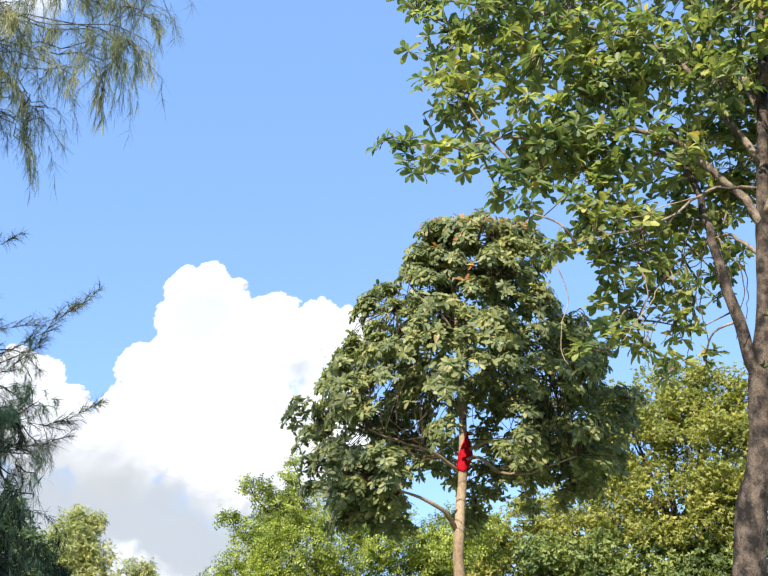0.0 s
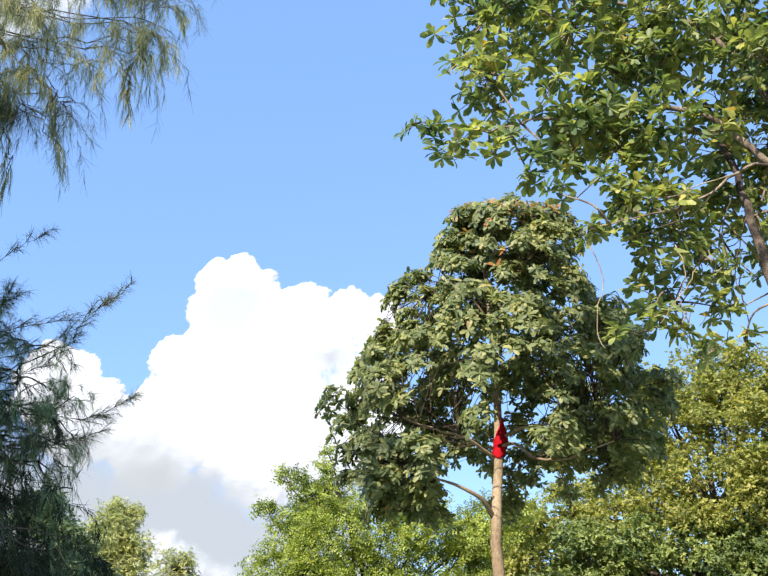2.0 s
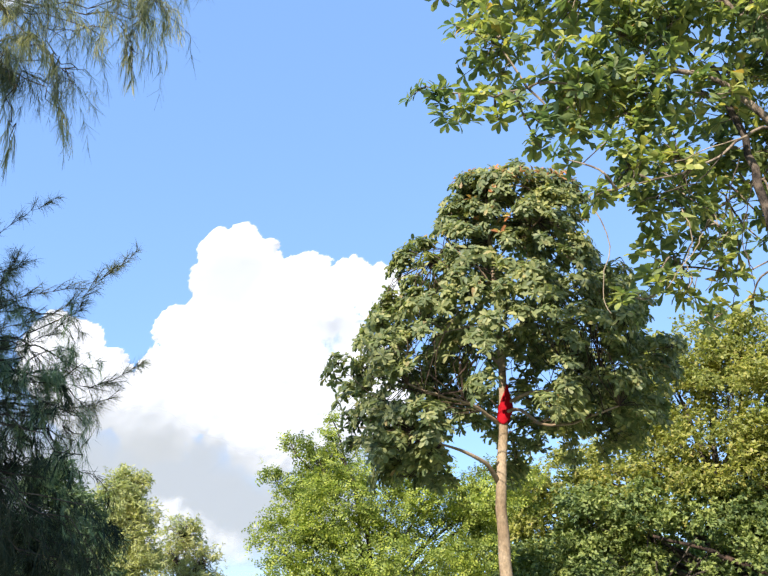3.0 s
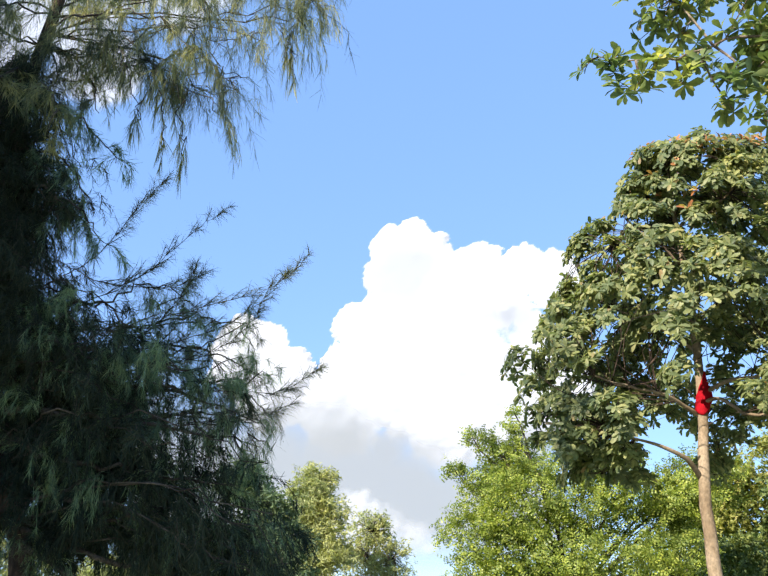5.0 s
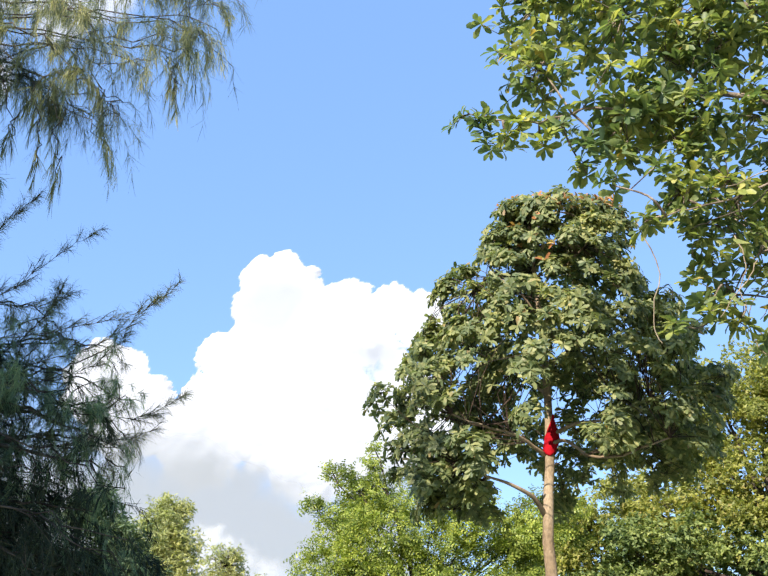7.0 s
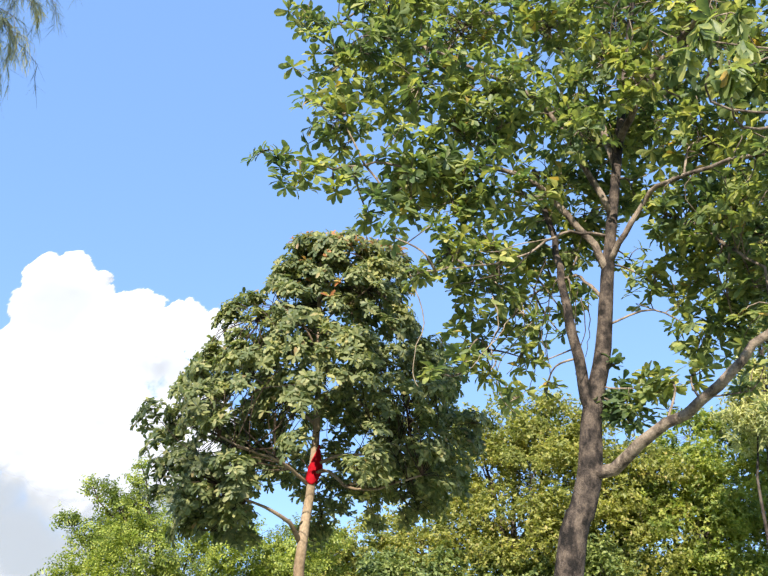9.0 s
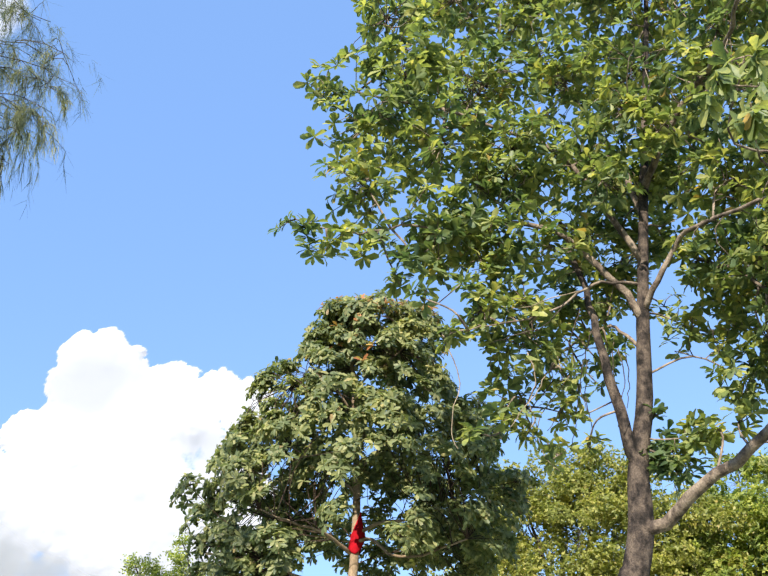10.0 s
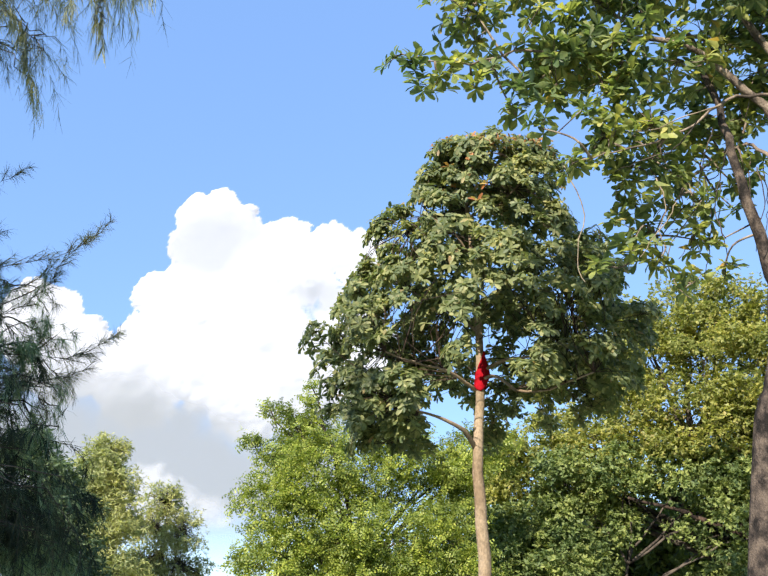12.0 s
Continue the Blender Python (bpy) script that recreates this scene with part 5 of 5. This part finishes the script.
FEATHER = [(-3.55, 22.77, 6.83, 0.18), (-3.15, 22.83, 6.67, 0.22), (-2.45, 22.92, 7.48, 0.09), (-2.50, 22.92, 7.07, 0.18), (-4.07, 22.68, 5.97, 0.19), (-2.74, 22.88, 6.24, 0.58), (-1.95, 22.97, 6.12, 0.78), (-3.05, 22.79, 5.46, 0.62), (-2.31, 22.13, 4.87, 1.15), (-3.25, 22.14, 4.18, 0.88), (-0.97, 23.04, 5.22, 1.20), (-1.68, 21.99, 3.63, 1.39), (-3.08, 21.99, 2.98, 1.10), (0.15, 23.06, 5.45, 0.85), (0.56, 23.46, 4.46, 1.08), (-0.24, 22.46, 3.28, 1.41), (1.14, 23.04, 3.40, 1.05), (-2.42, 22.12, 2.28, 1.65), (-0.76, 22.25, 1.90, 1.65), (0.82, 23.05, 2.10, 1.45), (-4.12, 22.67, 2.93, 0.28), (1.19, 24.04, 5.45, 0.60), (2.22, 23.57, 5.59, 0.75), (1.64, 23.31, 5.11, 0.74)]
clump_tree("feathery_tree", "bright yellow-green feathery tree catching the sun", (-1.45, 23.51, 1.12), FEATHER, LEAF_FEATHER, 0.20, FROND, 8.0, 0.16, BARK_DARK, 0, 0.35, 0.03, 4)
FIG = [(3.10, 27.00, 6.40, 0.80), (7.95, 26.94, 9.97, 1.04), (6.95, 27.21, 8.68, 0.96), (10.47, 26.07, 10.24, 1.42), (9.06, 26.59, 10.14, 1.34), (8.06, 26.91, 9.12, 1.33), (9.19, 25.49, 8.21, 1.75), (10.27, 25.07, 7.76, 1.58), (11.59, 25.60, 9.08, 1.82), (7.66, 27.02, 7.09, 1.47), (6.04, 26.92, 6.51, 1.28), (8.48, 25.52, 6.45, 1.56), (5.23, 28.10, 7.08, 1.00), (4.57, 27.71, 5.77, 1.29), (5.93, 26.43, 5.16, 1.09), (3.74, 27.83, 5.05, 1.13), (3.09, 28.41, 5.93, 0.99), (12.56, 25.14, 8.29, 1.81), (12.37, 25.23, 6.55, 1.95), (10.25, 26.16, 6.23, 1.14)]
fig = clump_tree("wide_crowned_tree", "large wide-crowned tree with golden green leaves", (10.67, 26.53, -0.51), FIG, LEAF_FIG, 0.13, RHOMB, 15.0, 0.34, BARK_DARK, 0, 0.3, 0.02)
# boughs showing between the wide crown's leaves; dark bark stands in for shade
for pts, r0, r1, bark in (
    ([(10.60, 26.40, 4.30), (10.40, 24.60, 4.60)] + [(9.7, 23.4, 4.69), (9.32, 23.4, 4.96), (9.08, 23.4, 5.49), (8.64, 23.4, 6.03), (8.31, 23.4, 6.45)], 0.13, 0.05, BARK_OAK),
    ([(10.20, 24.40, 4.75)] + [(9.37, 23.4, 4.9), (8.75, 23.4, 5.04), (7.91, 23.4, 4.67), (7.3, 23.4, 4.5)], 0.08, 0.03, BARK_OAK),
    ([(7.40, 25.80, 5.40)] + [(5.78, 24.6, 5.40), (5.2, 24.6, 5.25), (4.75, 24.8, 5.30)], 0.05, 0.02, BARK_OAK),
    ([(10.40, 25.60, 2.90), (9.50, 23.90, 3.00), (8.82, 23.2, 3.23), (7.72, 23.2, 3.66), (7.14, 23.2, 3.97), (5.89, 23.2, 4.30)], 0.13, 0.04, BARK_OAK),
    ([(11.00, 26.30, 6.00)] + [(11.09, 23.4, 6.88), (11.34, 23.4, 7.59), (11.91, 23.4, 8.33), (12.42, 23.4, 9.1)], 0.12, 0.06, BARK_TAN),
):
    p, r = limb_path(pts, r0, r1, 16, 0.02)
    v, q, c = tube(p * 1.075 - [0, 0, 0.116], r, 7, 0.04)
    part("limb", v, [q, c], bark, fig)
UNDER = [(3.72, 26.32, 3.59, 1.37), (4.85, 26.13, 5.09, 1.15), (6.47, 25.79, 4.85, 1.37), (5.20, 25.97, 3.78, 1.20), (4.20, 25.56, 3.02, 1.10), (8.31, 25.68, 4.98, 1.32), (9.40, 25.03, 3.60, 1.45), (9.68, 25.20, 4.94, 1.24), (10.40, 24.48, 3.76, 1.67), (2.87, 26.42, 3.48, 0.91), (4.68, 26.17, 2.07, 1.67), (9.91, 24.68, 2.14, 1.82), (4.30, 26.03, 1.40, 1.67), (10.84, 24.29, 5.04, 1.37), (2.91, 26.41, 2.26, 1.36)]
clump_tree("shaded_thicket_tree", "tree under a wider golden crown, shade put into its leaf colour", (6.08, 26.39, -0.39), UNDER, LEAF_SHADE, 0.135, RHOMB, 13.0, 0.10, BARK_DARK, 0, 0.3, 0.02)
RIGHT = [(14.58, 24.98, 10.01, 1.04), (15.40, 24.49, 9.43, 1.20), (14.02, 24.72, 8.47, 1.34), (15.29, 23.97, 7.90, 1.50), (13.09, 25.43, 7.68, 1.17), (14.02, 24.37, 6.76, 1.64), (16.60, 23.71, 9.42, 1.55), (16.78, 23.58, 7.73, 1.86), (12.45, 26.08, 6.88, 1.18), (15.66, 24.33, 6.39, 1.85), (13.59, 25.52, 5.51, 2.01), (15.42, 24.48, 4.88, 2.00)]
clump_tree("fresh_green_tree", "fresh green round-leaved tree beside a wider crown", (14.52, 25.58, 1.95), RIGHT, LEAF_COOL, 0.145, RHOMB, 12.0, 0.22, BARK_DARK, 0, 0.3, 0.02)
FAR_R = [(14.28, 19.23, 14.22, 0.70), (14.29, 19.22, 13.25, 0.76), (14.43, 19.12, 12.12, 1.05), (13.51, 19.77, 9.16, 0.58), (13.79, 19.58, 8.71, 0.86), (14.37, 19.16, 10.52, 1.32), (15.02, 18.67, 13.33, 1.22)]
clump_tree("tall_pale_tree", "tall pale green tree with hanging twigs", (13.39, 20.44, 1.88), FAR_R, LEAF_PALE, 0.2, THIN, 10.0, 0.18, BARK_DARK, 0, 1.2)
WILLOW = [(-7.95, 22.67, 5.64, 0.47), (-8.15, 22.60, 4.99, 0.58), (-7.58, 22.80, 4.88, 0.50), (-7.90, 22.69, 4.00, 0.72), (-7.43, 22.85, 3.88, 0.55), (-7.99, 22.66, 3.03, 0.82), (-7.46, 22.84, 2.79, 0.76)]
clump_tree("olive_green_tree", "sunlit olive green tree with upright twigs", (-7.91, 23.22, 0.16), WILLOW, LEAF_PALE, 0.13, THIN, 24.0, 0.11, BARK_DARK)
PALE = [(-7.14, 26.07, 4.87, 0.50), (-7.37, 26.01, 4.16, 0.70), (-6.61, 26.22, 4.02, 0.59), (-7.58, 25.95, 3.20, 0.85), (-6.63, 26.21, 3.05, 0.85), (-7.05, 26.10, 2.12, 1.23), (-7.94, 25.84, 2.80, 0.77)]
clump_tree("grey_green_tree", "small grey-green tree with loose twiggy crown", (-7.05, 26.62, -0.10), PALE, LEAF_PALE, 0.12, THIN, 14.0, 0.10, BARK_DARK, 0, 0.1, 0.3)
DUSKY = [(-5.94, 13.80, 4.16, 0.35), (-5.67, 13.91, 3.62, 0.42), (-5.42, 14.01, 3.05, 0.41), (-5.75, 13.87, 3.01, 0.69), (-5.47, 13.99, 2.49, 0.58), (-5.18, 14.10, 2.27, 0.33), (-5.80, 13.85, 2.21, 0.77), (-5.24, 14.08, 1.84, 0.60)]
clump_tree("dusky_green_tree", "dusky green tree half hidden behind a she-oak", (-5.24, 14.40, 0.71), DUSKY, LEAF_DUSK, 0.13, THIN, 22.0, 0.09, BARK_DARK, 0, 0.9)
BEHIND = [(-17.41, 19.84, 7.04, 0.91), (-18.21, 19.10, 6.78, 1.36), (-16.81, 20.36, 4.56, 1.20), (-17.43, 19.83, 3.62, 1.64), (-15.71, 21.23, 3.73, 1.19), (-18.61, 18.70, 4.77, 1.80), (-14.70, 21.95, 3.13, 1.64), (-13.01, 23.00, 3.20, 1.64)]
clump_tree("light_green_tree", "light green tree glimpsed through a she-oak", (-16.47, 21.28, -0.49), BEHIND, LEAF_PALE, 0.22, THIN, 6.0, 0.12, BARK_DARK)


# the wood that closes the view behind the lawn trees
for wx, wy, wz, seed_r in ((-1.8, 33.0, 3.6, 1.6), (1.2, 30.5, 4.6, 1.5), (4.0, 34.0, 4.4, 1.8), (7.0, 30.5, 3.4, 1.5), (9.2, 31.5, 3.2, 1.5), (8.2, 35.0, 5.6, 2.1), (13.5, 34.0, 6.2, 2.2), (18.6, 32.0, 6.4, 2.2)):
    BACK = [(wx + rng.uniform(-2.4, 2.4), wy + rng.uniform(-1.0, 1.0), z, seed_r * (0.7 + 0.4 * rng.random())) for z in np.linspace(1.0, wz, 9)]
    clump_tree("background_tree", "dense tree closing the view behind others, shade put into its leaf colour", (wx, wy, 0.0), BACK, LEAF_SHADE, 0.34, RHOMB, 1.7, 0.1, BARK_DARK, 0, 0.3, 0.02)

# an unseen tree added on the sunny side to shade the she-oak's lower half
SHADE = [(-7.9, 0.6, 8.4, 1.8), (-7.0, 1.0, 7.4, 1.6), (-8.9, 0.4, 7.8, 1.7), (-7.9, 0.8, 10.2, 1.5), (-7.4, 0.2, 5.8, 1.5), (-8.8, 1.2, 6.2, 1.6), (-9.2, 1.0, 9.6, 1.4), (-6.6, 1.0, 5.6, 1.2), (-6.3, 0.8, 6.9, 0.9), (-6.8, 0.6, 7.6, 0.9), (-5.8, 0.8, 6.3, 1.0)]
clump_tree("shade_tree", "unseen broad leafy tree added to shade a she-oak beside it", (-8.1, 0.5, 0.0), SHADE, LEAF_COOL, 0.46, RHOMB, 3.1, 0.25, BARK_DARK)
